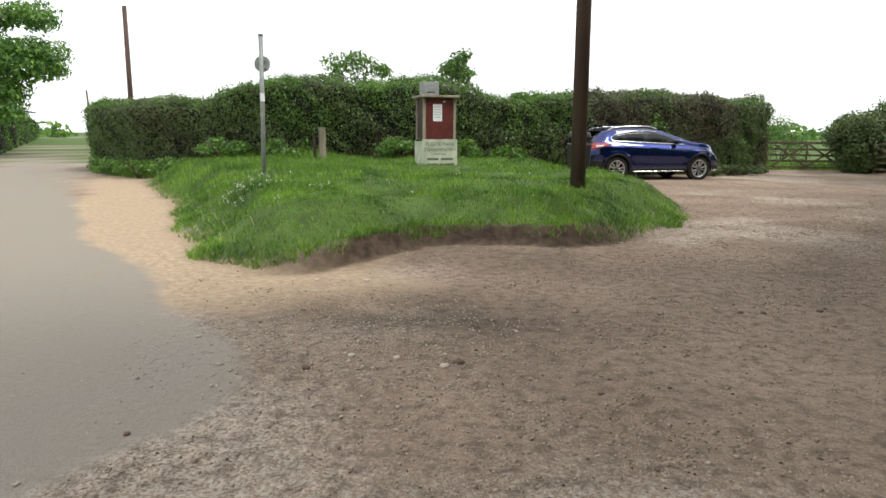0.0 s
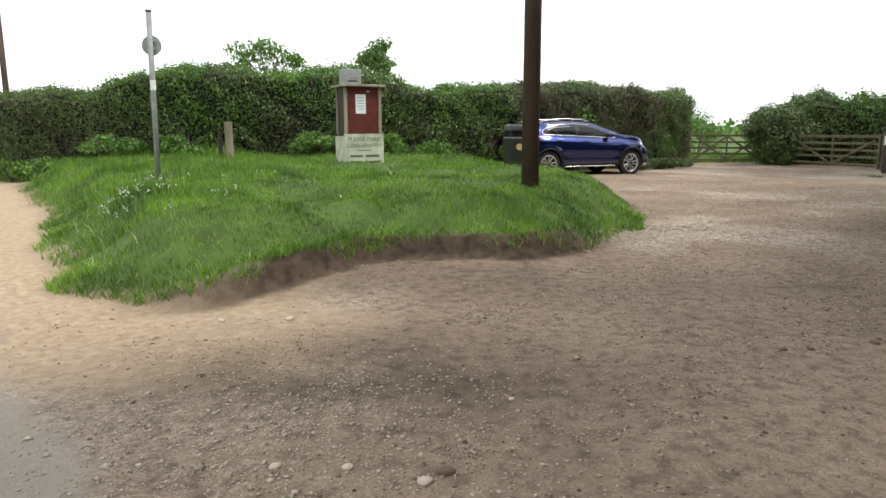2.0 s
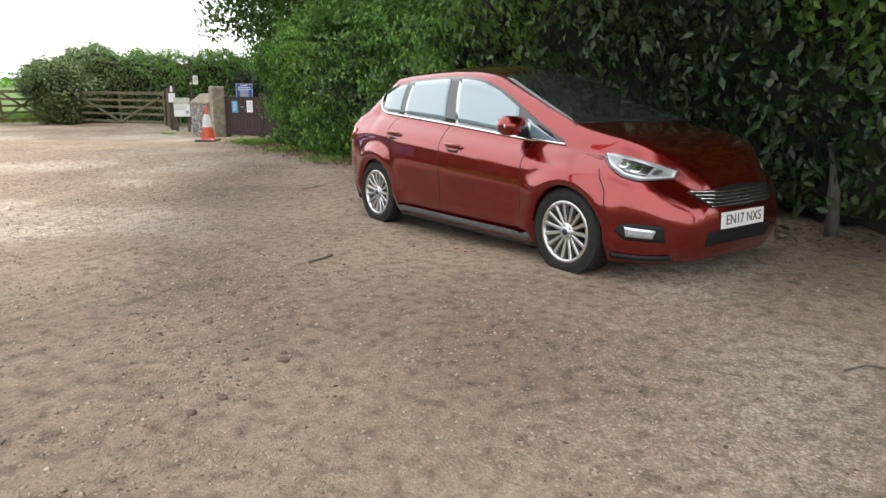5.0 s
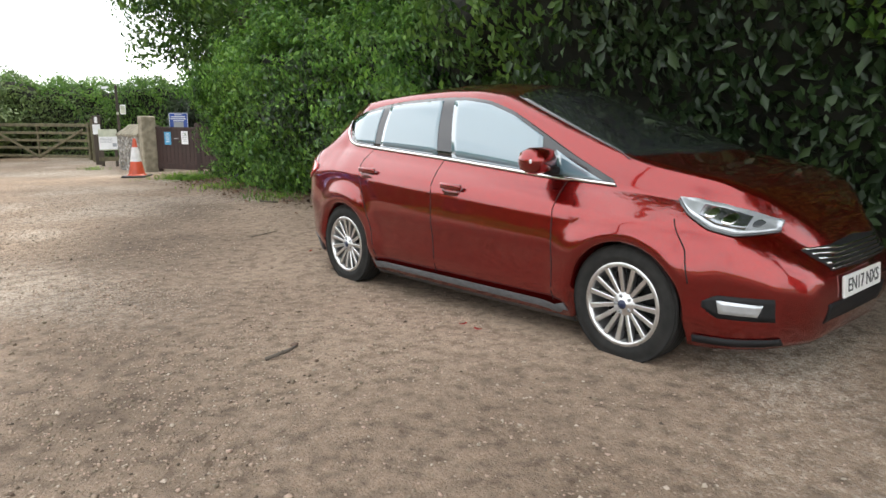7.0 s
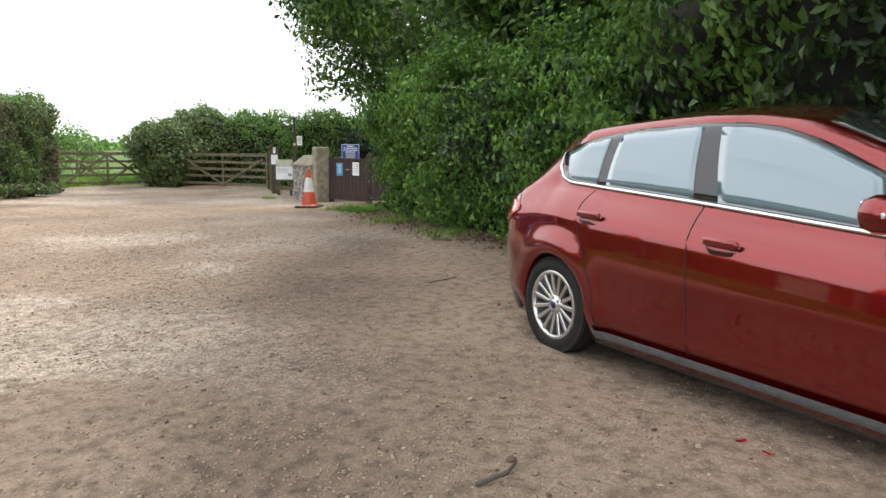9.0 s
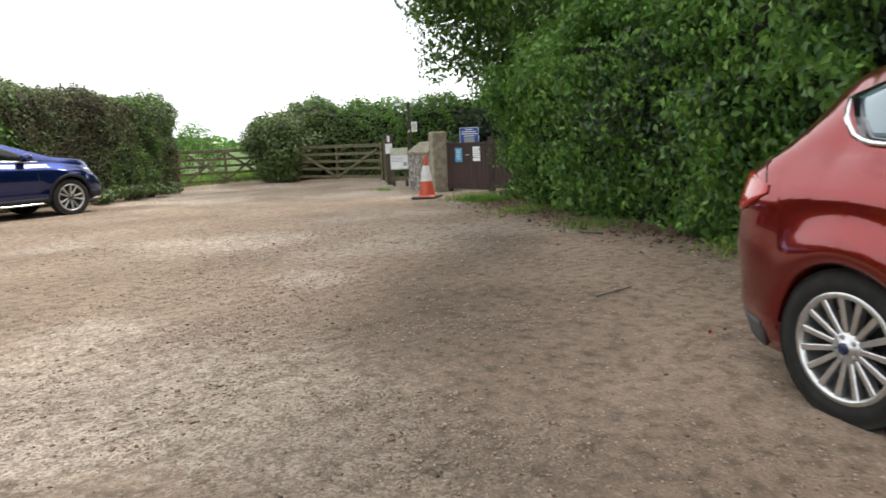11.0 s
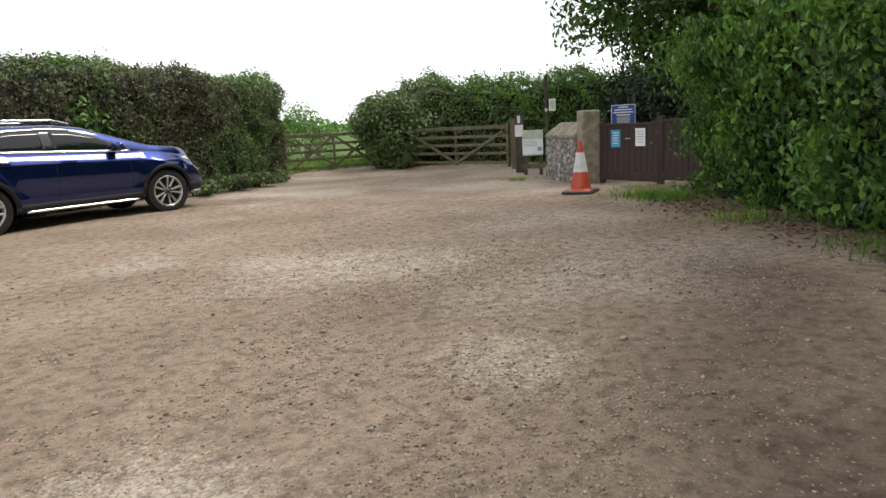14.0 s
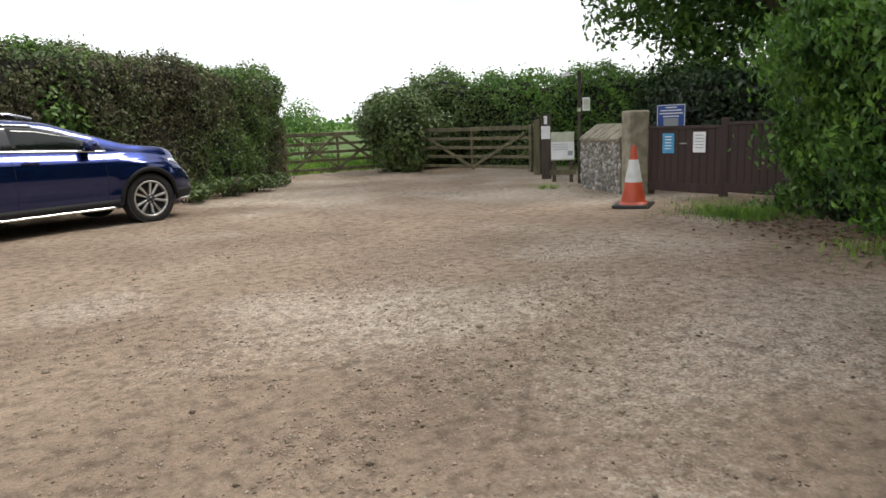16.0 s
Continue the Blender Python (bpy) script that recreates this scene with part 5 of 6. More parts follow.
def make_wheel(parent, m, tyre_r, rim_r, style):
    """A wheel at pose m, its face towards -y."""
    w = empty("wheel")
    w.parent = parent
    w.matrix_basis = m
    bm = bmesh.new()
    t, r = tyre_r, rim_r
    prof = [(r - 0.01, 0.20), (r + 0.02, 0.205), (t - 0.035, 0.205), (t - 0.008, 0.19)]
    for k in range(5):          # tread grooves
        y = 0.17 - k * 0.033
        prof += [(t, y), (t, y - 0.022), (t - 0.008, y - 0.024), (t - 0.008, y - 0.031)]
    prof += [(t - 0.008, 0.012), (t - 0.035, 0.0), (t - 0.06, -0.006), (r + 0.03, -0.004), (r + 0.012, 0.004), (r - 0.004, 0.012)]
    lathe(bm, prof, 56)
    bmesh.ops.recalc_face_normals(bm, faces=bm.faces)
    part("tyre", bm, RUBBER, w, smooth=True)
    bm = bmesh.new()
    lathe(bm, [(r + 0.006, 0.006), (r - 0.006, 0.0), (r - 0.016, 0.004), (r - 0.022, 0.03), (r - 0.03, 0.12), (r - 0.05, 0.19)], 48)
    part("rim", bm, ALLOY, w, smooth=True)
    # brake disc widened to the rim, near-black for the shade behind the spokes
    bm = bmesh.new()
    lathe(bm, [(0.0, 0.10), (r * 0.72, 0.10), (r * 0.74, 0.11), (r - 0.03, 0.14)] if style == "fine" else [(0.0, 0.062), (r - 0.05, 0.062), (r - 0.026, 0.05)], 40)
    part("shaded_brake_disc", bm, WELL, w)
    n = 15 if style == "fine" else 10
    for k in range(n):
        a = 2 * math.pi * k / n
        if style != "fine":      # five pairs that open towards the rim
            a = 2 * math.pi * (k // 2) / 5 + (0.25 if k % 2 else -0.25)
        bm = bmesh.new()
        r0, r1 = 0.05, r - 0.012
        half0, half1 = (0.011, 0.0145) if style == "fine" else (0.011, 0.018)
        y0, y1 = 0.028, 0.008
        v = [bm.verts.new(q) for q in ((r0, y0, -half0), (r0, y0, half0), (r1, y1, half1), (r1, y1, -half1),
                                        (r0, y0 + 0.04, -half0), (r0, y0 + 0.04, half0), (r1, y1 + 0.04, half1), (r1, y1 + 0.04, -half1))]
        for q in ((0, 1, 2, 3), (7, 6, 5, 4), (0, 4, 5, 1), (1, 5, 6, 2), (2, 6, 7, 3), (3, 7, 4, 0)):
            bm.faces.new([v[i] for i in q])
        bmesh.ops.bevel(bm, geom=list(bm.edges), offset=0.004, segments=1, affect="EDGES")
        bmesh.ops.recalc_face_normals(bm, faces=bm.faces)
        sp = part("spoke", bm, ALLOY, w)
        sp.matrix_basis = pose(0, 0, 0, 0, math.degrees(a), 0)
    bm = bmesh.new()
    lathe(bm, [(0.0, 0.012), (0.028, 0.013), (0.032, 0.018), (0.06, 0.024), (0.068, 0.032), (0.068, 0.08)], 28)
    part("hub", bm, ALLOY if style == "fine" else GLOSS_BLACK, w, smooth=True)
    bm = bmesh.new()
    lathe(bm, [(0.0, 0.008), (0.024, 0.009), (0.026, 0.016)], 20)
    part("hub_cap", bm, material("badge_blue", (0.012, 0.022, 0.06), 0.3) if style == "fine" else GLOSS_BLACK, w, smooth=True)
    for k in range(5):
        a = 2 * math.pi * (k + 0.5) / 5
        bm = bmesh.new()
        lathe(bm, [(0.0, 0.014), (0.008, 0.014), (0.010, 0.018), (0.010, 0.04)], 8)
        nut = part("wheel_nut", bm, STEEL, w)
        nut.matrix_basis = pose(0.047 * math.cos(a), 0, 0.047 * math.sin(a))
    return w


def rounded(name, sx, sy, sz, mat, parent, m, seg=3, label=""):
    """A pebble-round block, for mirrors and handles."""
    bm = bmesh.new()
    box(bm, 0, 0, 0, sx, sy, sz, bevel=min(sx, sy, sz) * 0.42)
    ob = part(name, bm, mat, parent, label, smooth=True)
    ob.matrix_basis = m
    return ob


def lettering(name, text, size, mat, parent, m):
    """Raised letters in the built-in font, as a mesh."""
    cu = bpy.data.curves.new(name, "FONT")
    cu.body, cu.size, cu.extrude, cu.align_x, cu.align_y = text, size, 0.0015, "CENTER", "CENTER"
    tmp = bpy.data.objects.new(name, cu)
    me = bpy.data.meshes.new_from_object(tmp)
    bpy.data.objects.remove(tmp)
    me.materials.clear()
    me.materials.append(mat)
    ob = new(name, me)
    ob.parent = parent
    ob.matrix_basis = m
    return ob


def wheel_wells(body, thing, width):
    s = body.s
    for xh in (0.0, s["base"]):
        for sg in (-1, 1):
            bm = bmesh.new()
            ra, n = s["arch"] + 0.002, 22
            rows = []
            for k in range(n + 1):
                a = math.pi * k / n
                c = (xh + ra * math.cos(a), s["hub"] + ra * math.sin(a))
                rows.append([bm.verts.new((c[0], sg * yy, c[1])) for yy in (width / 2 - 0.045, 0.38)])
            for p, q in zip(rows, rows[1:]):
                bm.faces.new((p[0], q[0], q[1], p[1]))
            bm.faces.new([r[1] for r in rows])
            part("wheel_well", bm, WELL, thing)


def place_car(thing, hub_r, hub_f, width):
    """Sets the car with its right-hand rear and front hub faces at two ground points."""
    r, f = Vector((*hub_r, 0)), Vector((*hub_f, 0))
    d = (f - r).normalized()
    left = Vector((-d.y, d.x, 0))
    m = Matrix((d, left, Vector((0, 0, 1)))).transposed().to_4x4()
    o = r + left * (width / 2 - 0.02)
    m.translation = (o.x, o.y, float(ground_z(*((r + f) / 2).to_2d())) - 0.005)
    thing.matrix_basis = m


def make_red_car():
    W = 1.83
    spec = dict(
        base=2.648, arch=0.343, hub=0.322, crease=0.80, flare=0.026, wrap=0.30, tumble=0.27, nose_lean=0.12, shoulder=0.03,
        top=[(-0.80, 0.96), (-0.72, 1.05), (-0.56, 1.20), (-0.40, 1.37), (-0.28, 1.445), (-0.1, 1.49), (0.2, 1.53), (0.6, 1.56), (0.95, 1.57), (1.25, 1.56), (1.52, 1.52), (2.58, 1.10), (2.70, 1.07), (3.05, 1.0), (3.28, 0.925), (3.42, 0.83), (3.48, 0.70), (3.50, 0.60)],
        belt=[(-0.80, 0.95), (-0.66, 1.005), (-0.45, 1.08), (-0.2, 1.112), (0.0, 1.11), (0.35, 1.082), (1.05, 1.033), (2.0, 0.953), (2.5, 0.928), (3.0, 0.885), (3.3, 0.80), (3.50, 0.58)],
        half=[(-0.76, 0.66), (-0.70, 0.79), (-0.5, 0.872), (0.0, 0.905), (0.8, 0.915), (2.0, 0.915), (2.65, 0.91), (2.95, 0.885), (3.2, 0.825), (3.38, 0.71), (3.49, 0.46)],
        sill=[(-0.86, 0.30), (-0.6, 0.21), (0.2, 0.175), (2.3, 0.175), (3.1, 0.17), (3.57, 0.20)])
    car = tagged(empty("car"), "red metallic family car parked on gravel beside a hedge", "car")
    b = Body(spec)
    wheel_wells(b, car, W)
    # glazing, pillars and bright trim on both sides
    lo = [(-0.20, 1.165), (-0.08, 1.13), (0.05, 1.112), (0.35, 1.088), (1.05, 1.038), (2.0, 0.958), (2.50, 0.930)]

    def belt_at(x):
        return float(np.interp(x, [p[0] for p in lo], [p[1] for p in lo]))

    def roof_at(x):
        return float(np.interp(x, [-0.22, -0.10, 0.1, 0.3, 0.5, 0.9, 1.2, 1.42, 1.65, 1.9, 2.2, 2.5], [1.315, 1.345, 1.39, 1.42, 1.44, 1.453, 1.447, 1.415, 1.34, 1.222, 1.075, 0.945]))
    for sg in (-1, 1):
        def pane(name, xa0, xa1, xb0, xb1, mat=CAR_GLASS, lift=0.005, n=16, low=0.022, drop=0.0):
            # low edge from xa0 to xb0, high edge from xa1 to xb1
            l = [(x, belt_at(x) + low) for x in np.linspace(xa0, xb0, n)]
            h = [(x, roof_at(x) - drop) for x in np.linspace(xa1, xb1, n)]
            return b.patch(name, l, h, 1, sg, mat, car, lift, n, 8)
        pane("window_surround", -0.08, -0.22, 2.50, 2.47, GLOSS_BLACK, 0.003, 40, 0.0, -0.010)
        pane("quarter_window", -0.03, -0.165, 0.24, 0.27, lift=0.006, drop=0.016)
        pane("door_window", 0.32, 0.355, 1.00, 0.95, lift=0.006, drop=0.012)
        pane("door_window", 1.16, 1.07, 1.98, 1.93, lift=0.006, drop=0.014)
        l = [(x, belt_at(x) + 0.022) for x in (2.09, 2.25, 2.42)]
        h = [(x, roof_at(x) - 0.03) for x in (2.05, 2.2, 2.40)]
        b.patch("front_quarter_window", l, h, 1, sg, CAR_GLASS, car, 0.006, 8, 5)
        b.strip("chrome_strip", [(-0.225, 1.315), (-0.19, 1.23), (-0.13, 1.16), (-0.06, 1.128), (0.03, 1.118)] + [(x, belt_at(x) + 0.006) for x in np.linspace(0.1, 2.49, 14)], 0.020, 1, sg, CHROME, car, 0.008, 60)
        # doors: shut lines, handles, sill
        for nm, line in (("door_gap", [(1.08, 1.03), (1.12, 0.70), (1.125, 0.26)]), ("door_gap", [(2.165, 0.94), (2.185, 0.6), (2.185, 0.26)]),
                         ("door_gap", [(0.24, 1.08), (0.20, 1.0), (0.22, 0.90), (0.32, 0.70), (0.40, 0.50), (0.43, 0.26)])):
            b.strip(nm, line, 0.007, 1, sg, WELL, car, 0.0012, 24)
        for hx, hz in ((0.34, 0.925), (1.315, 0.855)):
            rec = [(hx - 0.10, hz), (hx - 0.06, hz - 0.045), (hx + 0.06, hz - 0.045), (hx + 0.10, hz)]
            rec2 = [(hx - 0.10, hz), (hx - 0.06, hz + 0.03), (hx + 0.06, hz + 0.03), (hx + 0.10, hz)]
            # flat patch of darker red, the cup's shade by colour
            b.patch("handle_recess", rec, rec2, 1, sg, RECESS_SHADE, car, 0.002, 10, 4)
            p = b.on((hx, 0, hz + 0.004), 1, sg, 0.022)
            rounded("door_handle", 0.20, 0.026, 0.040, CAR_RED, car, Matrix.Translation(p) @ pose(0, 0, 0, 0, 2.5, 0))
        b.strip("sill", [(0.35, 0.212), (1.3, 0.212), (2.30, 0.212)], 0.105, 1, sg, GREY_TRIM, car, 0.036, 24, "grey plastic sill strip")
        # mirror on a short foot
        p = b.on((2.06, 0, 0.99), 1, sg, 0.0)
        rounded("mirror", 0.17, 0.25, 0.15, CAR_RED, car, Matrix.Translation(p) @ pose(0.0, sg * 0.15, 0.075, 0, 0, sg * -12))
        rounded("mirror_glass", 0.02, 0.17, 0.105, CHROME, car, Matrix.Translation(p) @ pose(-0.072, sg * 0.14, 0.075, 0, 0, sg * -12))
        rounded("mirror_indicator", 0.02, 0.05, 0.03, LAMP_CLEAR, car, Matrix.Translation(p) @ pose(0.045, sg * 0.245, 0.075, 0, 0, 0))
        rounded("mirror_foot", 0.09, 0.10, 0.05, BLACK_TRIM, car, Matrix.Translation(p) @ pose(0.0, sg * 0.03, 0.01))
        # lamps
        b.patch("headlamp", [(2.87, 0.890), (2.96, 0.825), (3.07, 0.765), (3.18, 0.740), (3.30, 0.752)], [(2.87, 0.900), (2.96, 0.897), (3.08, 0.875), (3.20, 0.843), (3.30, 0.80)], 1, sg, LAMP_CLEAR, car, 0.006, 20, 6, "clear headlamp glass")
        b.patch("headlamp_bezel", [(3.0, 0.822), (3.09, 0.777), (3.20, 0.760)], [(3.0, 0.868), (3.09, 0.850), (3.20, 0.82)], 1, sg, LAMP_BOWL, car, 0.0085, 8, 5)
        for lx, lz, lr in ((3.05, 0.830, 0.026), (3.13, 0.803, 0.028), (3.23, 0.785, 0.016)):
            lo_arc = [(lx + lr * math.cos(a), lz + lr * math.sin(a)) for a in np.linspace(math.pi, 2 * math.pi, 9)]
            hi_arc = [(lx + lr * math.cos(a), lz + lr * math.sin(a)) for a in np.linspace(math.pi, 0, 9)]
            b.patch("headlamp_lens", lo_arc, hi_arc, 1, sg, CHROME if lr > 0.02 else LAMP_DARK, car, 0.011, 9, 5)
        b.strip("headlamp_rim", [(2.87, 0.887), (2.96, 0.821), (3.07, 0.761), (3.18, 0.736), (3.30, 0.748)], 0.010, 1, sg, LAMP_DARK, car, 0.008, 24)
        b.patch("tail_lamp", [(-0.73, 0.84), (-0.60, 0.835), (-0.42, 0.92)], [(-0.73, 0.985), (-0.60, 1.01), (-0.43, 0.955)], 1, sg, LAMP_RED, car, 0.008, 10, 6, "red tail lamp")
        b.patch("bumper_corner", [(-0.72, 0.26), (-0.46, 0.205)], [(-0.74, 0.36), (-0.46, 0.33)], 1, sg, GREY_TRIM, car, 0.006, 10, 4, "grey plastic foot of the rear bumper")
        b.strip("hatch_gap", [(-0.46, 1.10), (-0.50, 1.04), (-0.44, 0.945)], 0.006, 1, sg, WELL, car, 0.0012, 12)
        b.patch("fog_lamp_surround", [(3.08, 0.39), (3.14, 0.34), (3.36, 0.335)], [(3.08, 0.42), (3.14, 0.455), (3.36, 0.45)], 1, sg, BLACK_TRIM, car, 0.003, 12, 5)
        b.patch("fog_lamp", [(3.15, 0.365), (3.30, 0.36)], [(3.14, 0.43), (3.32, 0.42)], 1, sg, LAMP_CLEAR, car, 0.009, 8, 4)
        b.strip("bumper_lip", [(3.02, 0.215), (3.2, 0.215), (3.36, 0.225)], 0.04, 1, sg, BLACK_TRIM, car, 0.008, 14)
        b.strip("bumper_gap", [(2.90, 0.80), (2.99, 0.66), (3.02, 0.50)], 0.006, 1, sg, WELL, car, 0.0012, 14)
    # windscreen, rear window, grille, plate
    b.patch("windscreen", [(2.54, -0.68), (2.62, 0.0), (2.54, 0.68)], [(1.58, -0.52), (1.52, 0.0), (1.58, 0.52)], 2, 1, SCREEN_GLASS, car, 0.005, 24, 12)
    b.patch("rear_window", [(-0.52, 1.07), (0.0, 1.07), (0.52, 1.07)], [(-0.44, 1.37), (0.0, 1.38), (0.44, 1.37)], 0, -1, SCREEN_GLASS, car, 0.005, 18, 8)
    b.patch("grille", [(-0.36, 0.555), (0, 0.54), (0.36, 0.555)], [(-0.50, 0.66), (0, 0.69), (0.50, 0.66)], 0, 1, BLACK_TRIM, car, 0.004, 18, 6)
    for k in range(5):
        z = 0.568 + k * 0.023
        b.strip("grille_bar", [(-0.36 - k * 0.027, z), (0, z - 0.004), (0.36 + k * 0.027, z)], 0.009, 0, 1, CHROME, car, 0.010, 20)
    b.patch("lower_grille", [(-0.38, 0.29), (0.38, 0.29)], [(-0.40, 0.395), (0.40, 0.395)], 0, 1, BLACK_TRIM, car, 0.004, 16, 5)
    plate_x = b.on((3.3, 0, 0.46), 0, 1, 0.016).x
    bm = bmesh.new()
    box(bm, 0, 0, 0, 0.014, 0.52, 0.112, bevel=0.004)
    pl = part("number_plate", bm, PLATE_WHITE, car, "white front number plate")
    pl.matrix_basis = pose(plate_x, 0, 0.46, 0, -4, 0)
    lettering("plate_text", "EN17 NXS", 0.098, INK, pl, pose(0.008, 0, 0, 90, 0, 90))
    for xh in (0.0, 2.648):
        make_wheel(car, pose(xh, -(W / 2 - 0.03), 0.322), 0.322, 0.222, "fine")
        make_wheel(car, pose(xh, W / 2 - 0.03, 0.322, 0, 0, 180), 0.322, 0.222, "fine")
    bm = bmesh.new()
    box(bm, 1.25, 0, 0.30, 3.3, 1.3, 0.16, bevel=0.05)
    part("underbody", bm, WELL, car)
    part("body", b.bm, CAR_RED, car, smooth=True)
    place_car(car, (6.62, 8.52), (5.56, 6.09), W)
    car.matrix_basis = car.matrix_basis @ pose(0, 0, -0.045, 0, -1.1, 0)     # the yard rises a little under its nose
    return car


def make_blue_car():
    W = 1.81
    spec = dict(
        base=2.646, arch=0.385, hub=0.35, crease=0.82, flare=0.026, wrap=0.20, tumble=0.34, nose_lean=0.26, shoulder=0.0,
        top=[(-0.80, 0.96), (-0.72, 1.06), (-0.50, 1.33), (-0.38, 1.42), (-0.1, 1.475), (0.5, 1.52), (1.1, 1.515), (1.5, 1.465), (2.34, 1.15), (2.46, 1.12), (2.95, 1.06), (3.27, 0.96), (3.5, 0.78), (3.56, 0.62)],
        belt=[(-0.86, 0.92), (-0.6, 1.06), (-0.3, 1.12), (0.3, 1.085), (1.9, 1.02), (2.3, 1.01), (2.9, 0.95), (3.3, 0.83), (3.56, 0.58)],
        half=[(-0.80, 0.60), (-0.72, 0.76), (-0.5, 0.85), (0.0, 0.89), (0.8, 0.90), (2.0, 0.90), (2.65, 0.895), (2.95, 0.865), (3.2, 0.79), (3.42, 0.65), (3.54, 0.42)],
        sill=[(-0.86, 0.38), (-0.6, 0.29), (0.2, 0.265), (2.3, 0.265), (3.1, 0.25), (3.57, 0.28)])
    car = tagged(empty("car"), "blue metallic crossover car with silver roof rails beside the hedge", "car")
    b = Body(spec)
    wheel_wells(b, car, W)
    lo = [(-0.14, 1.13), (0.5, 1.105), (1.4, 1.065), (2.12, 1.03)]

    def belt_at(x):
        return float(np.interp(x, [p[0] for p in lo], [p[1] for p in lo]))

    def roof_at(x):
        return float(np.interp(x, [-0.14, -0.05, 0.2, 0.5, 0.95, 1.30, 1.62, 2.12], [1.20, 1.27, 1.345, 1.385, 1.395, 1.37, 1.29, 1.06]))
    for sg in (-1, 1):
        def pane(name, xa0, xa1, xb0, xb1, mat=SIDE_GLASS, lift=0.005, n=16, low=0.02, drop=0.0):
            l = [(x, belt_at(x) + low) for x in np.linspace(xa0, xb0, n)]
            h = [(x, roof_at(x) - drop) for x in np.linspace(xa1, xb1, n)]
            return b.patch(name, l, h, 1, sg, mat, car, lift, n, 8)
        pane("window_surround", -0.14, -0.11, 2.13, 2.10, GLOSS_BLACK, 0.003, 40, 0.0, -0.01)
        pane("quarter_window", -0.04, -0.04, 0.17, 0.24, lift=0.006, drop=0.02)
        pane("door_window", 0.24, 0.30, 0.90, 0.88, lift=0.006, drop=0.012)
        pane("door_window", 1.02, 1.00, 2.02, 1.78, lift=0.006, drop=0.02)
        b.strip("chrome_strip", [(-0.15, 1.24), (-0.165, 1.18), (-0.13, 1.135)] + [(x, belt_at(x) + 0.004) for x in np.linspace(-0.02, 2.12, 14)], 0.022, 1, sg, CHROME, car, 0.008, 60)
        b.strip("chrome_strip", [(-0.16, 1.21), (-0.10, 1.28), (0.15, 1.355), (0.5, 1.405), (0.95, 1.415), (1.30, 1.39)], 0.016, 1, sg, CHROME, car, 0.007, 40)
        for line in ([(0.96, 1.08), (0.98, 0.65), (0.96, 0.36)], [(2.04, 1.03), (2.08, 0.65), (2.06, 0.38)], [(0.18, 1.11), (0.20, 0.92), (0.30, 0.74), (0.44, 0.55), (0.46, 0.36)]):
            b.strip("door_gap", line, 0.007, 1, sg, WELL, car, 0.0012, 24)
        for hx, hz in ((0.30, 0.965), (1.16, 0.935)):
            p = b.on((hx, 0, hz), 1, sg, 0.018)
            rounded("door_handle", 0.20, 0.022, 0.034, CAR_BLUE, car, Matrix.Translation(p) @ pose(0, 0, 0, 0, 2, 0))
        # black cladding along the sill and round the arches, silver sill blade
        b.strip("sill_cladding", [(0.40, 0.335), (1.3, 0.335), (2.25, 0.335)], 0.12, 1, sg, BLACK_TRIM, car, 0.010, 24)
        b.strip("sill_blade", [(0.52, 0.285), (1.3, 0.285), (2.18, 0.285)], 0.028, 1, sg, CHROME, car, 0.020, 24, "silver sill blade")
        for xh in (0.0, 2.646):
            arc = [(xh + 0.415 * math.cos(a), 0.35 + 0.415 * math.sin(a)) for a in np.linspace(0.05, math.pi - 0.05, 26)]
            b.strip("arch_cladding", arc, 0.055, 1, sg, BLACK_TRIM, car, 0.010, 36)
        p = b.on((1.86, 0, 1.07), 1, sg, 0.0)
        rounded("mirror", 0.14, 0.22, 0.14, CAR_BLUE, car, Matrix.Translation(p) @ pose(0.02, sg * 0.13, 0.05, 0, 0, sg * -12))
        rounded("mirror_foot", 0.09, 0.10, 0.05, BLACK_TRIM, car, Matrix.Translation(p) @ pose(0.01, sg * 0.03, 0.0))
        b.patch("headlamp", [(2.98, 0.86), (3.14, 0.80), (3.34, 0.755)], [(2.98, 0.88), (3.14, 0.885), (3.36, 0.80)], 1, sg, LAMP_CLEAR, car, 0.006, 12, 5)
        b.patch("tail_lamp", [(-0.80, 0.90), (-0.62, 0.91), (-0.20, 1.035)], [(-0.80, 1.03), (-0.62, 1.075), (-0.22, 1.06)], 1, sg, LAMP_RED, car, 0.008, 12, 6, "red and clear tail lamp")
        b.patch("reverse_lamp", [(-0.62, 0.945), (-0.42, 0.985)], [(-0.62, 1.02), (-0.40, 1.025)], 1, sg, LAMP_CLEAR, car, 0.014, 8, 4)
        # roof rail
        tube("roof_rail", [(-0.20, sg * 0.58, 1.42), (-0.06, sg * 0.59, 1.49), (0.5, sg * 0.605, 1.55), (1.1, sg * 0.60, 1.54), (1.36, sg * 0.59, 1.48)], [0.014, 0.016, 0.016, 0.016, 0.014], CHROME, car, 8, "silver roof rail")
    b.patch("windscreen", [(2.32, -0.66), (2.38, 0.0), (2.32, 0.66)], [(1.54, -0.52), (1.50, 0.0), (1.54, 0.52)], 2, 1, SCREEN_GLASS, car, 0.005, 20, 10)
    b.patch("rear_window", [(-0.58, 1.10), (0.0, 1.10), (0.58, 1.10)], [(-0.5, 1.36), (0.0, 1.37), (0.5, 1.36)], 0, -1, SCREEN_GLASS, car, 0.005, 16, 6)
    bm = bmesh.new()
    box(bm, -0.46, 0, 1.415, 0.24, 1.0, 0.035, bevel=0.014)
    part("spoiler", bm, BLACK_TRIM, car)
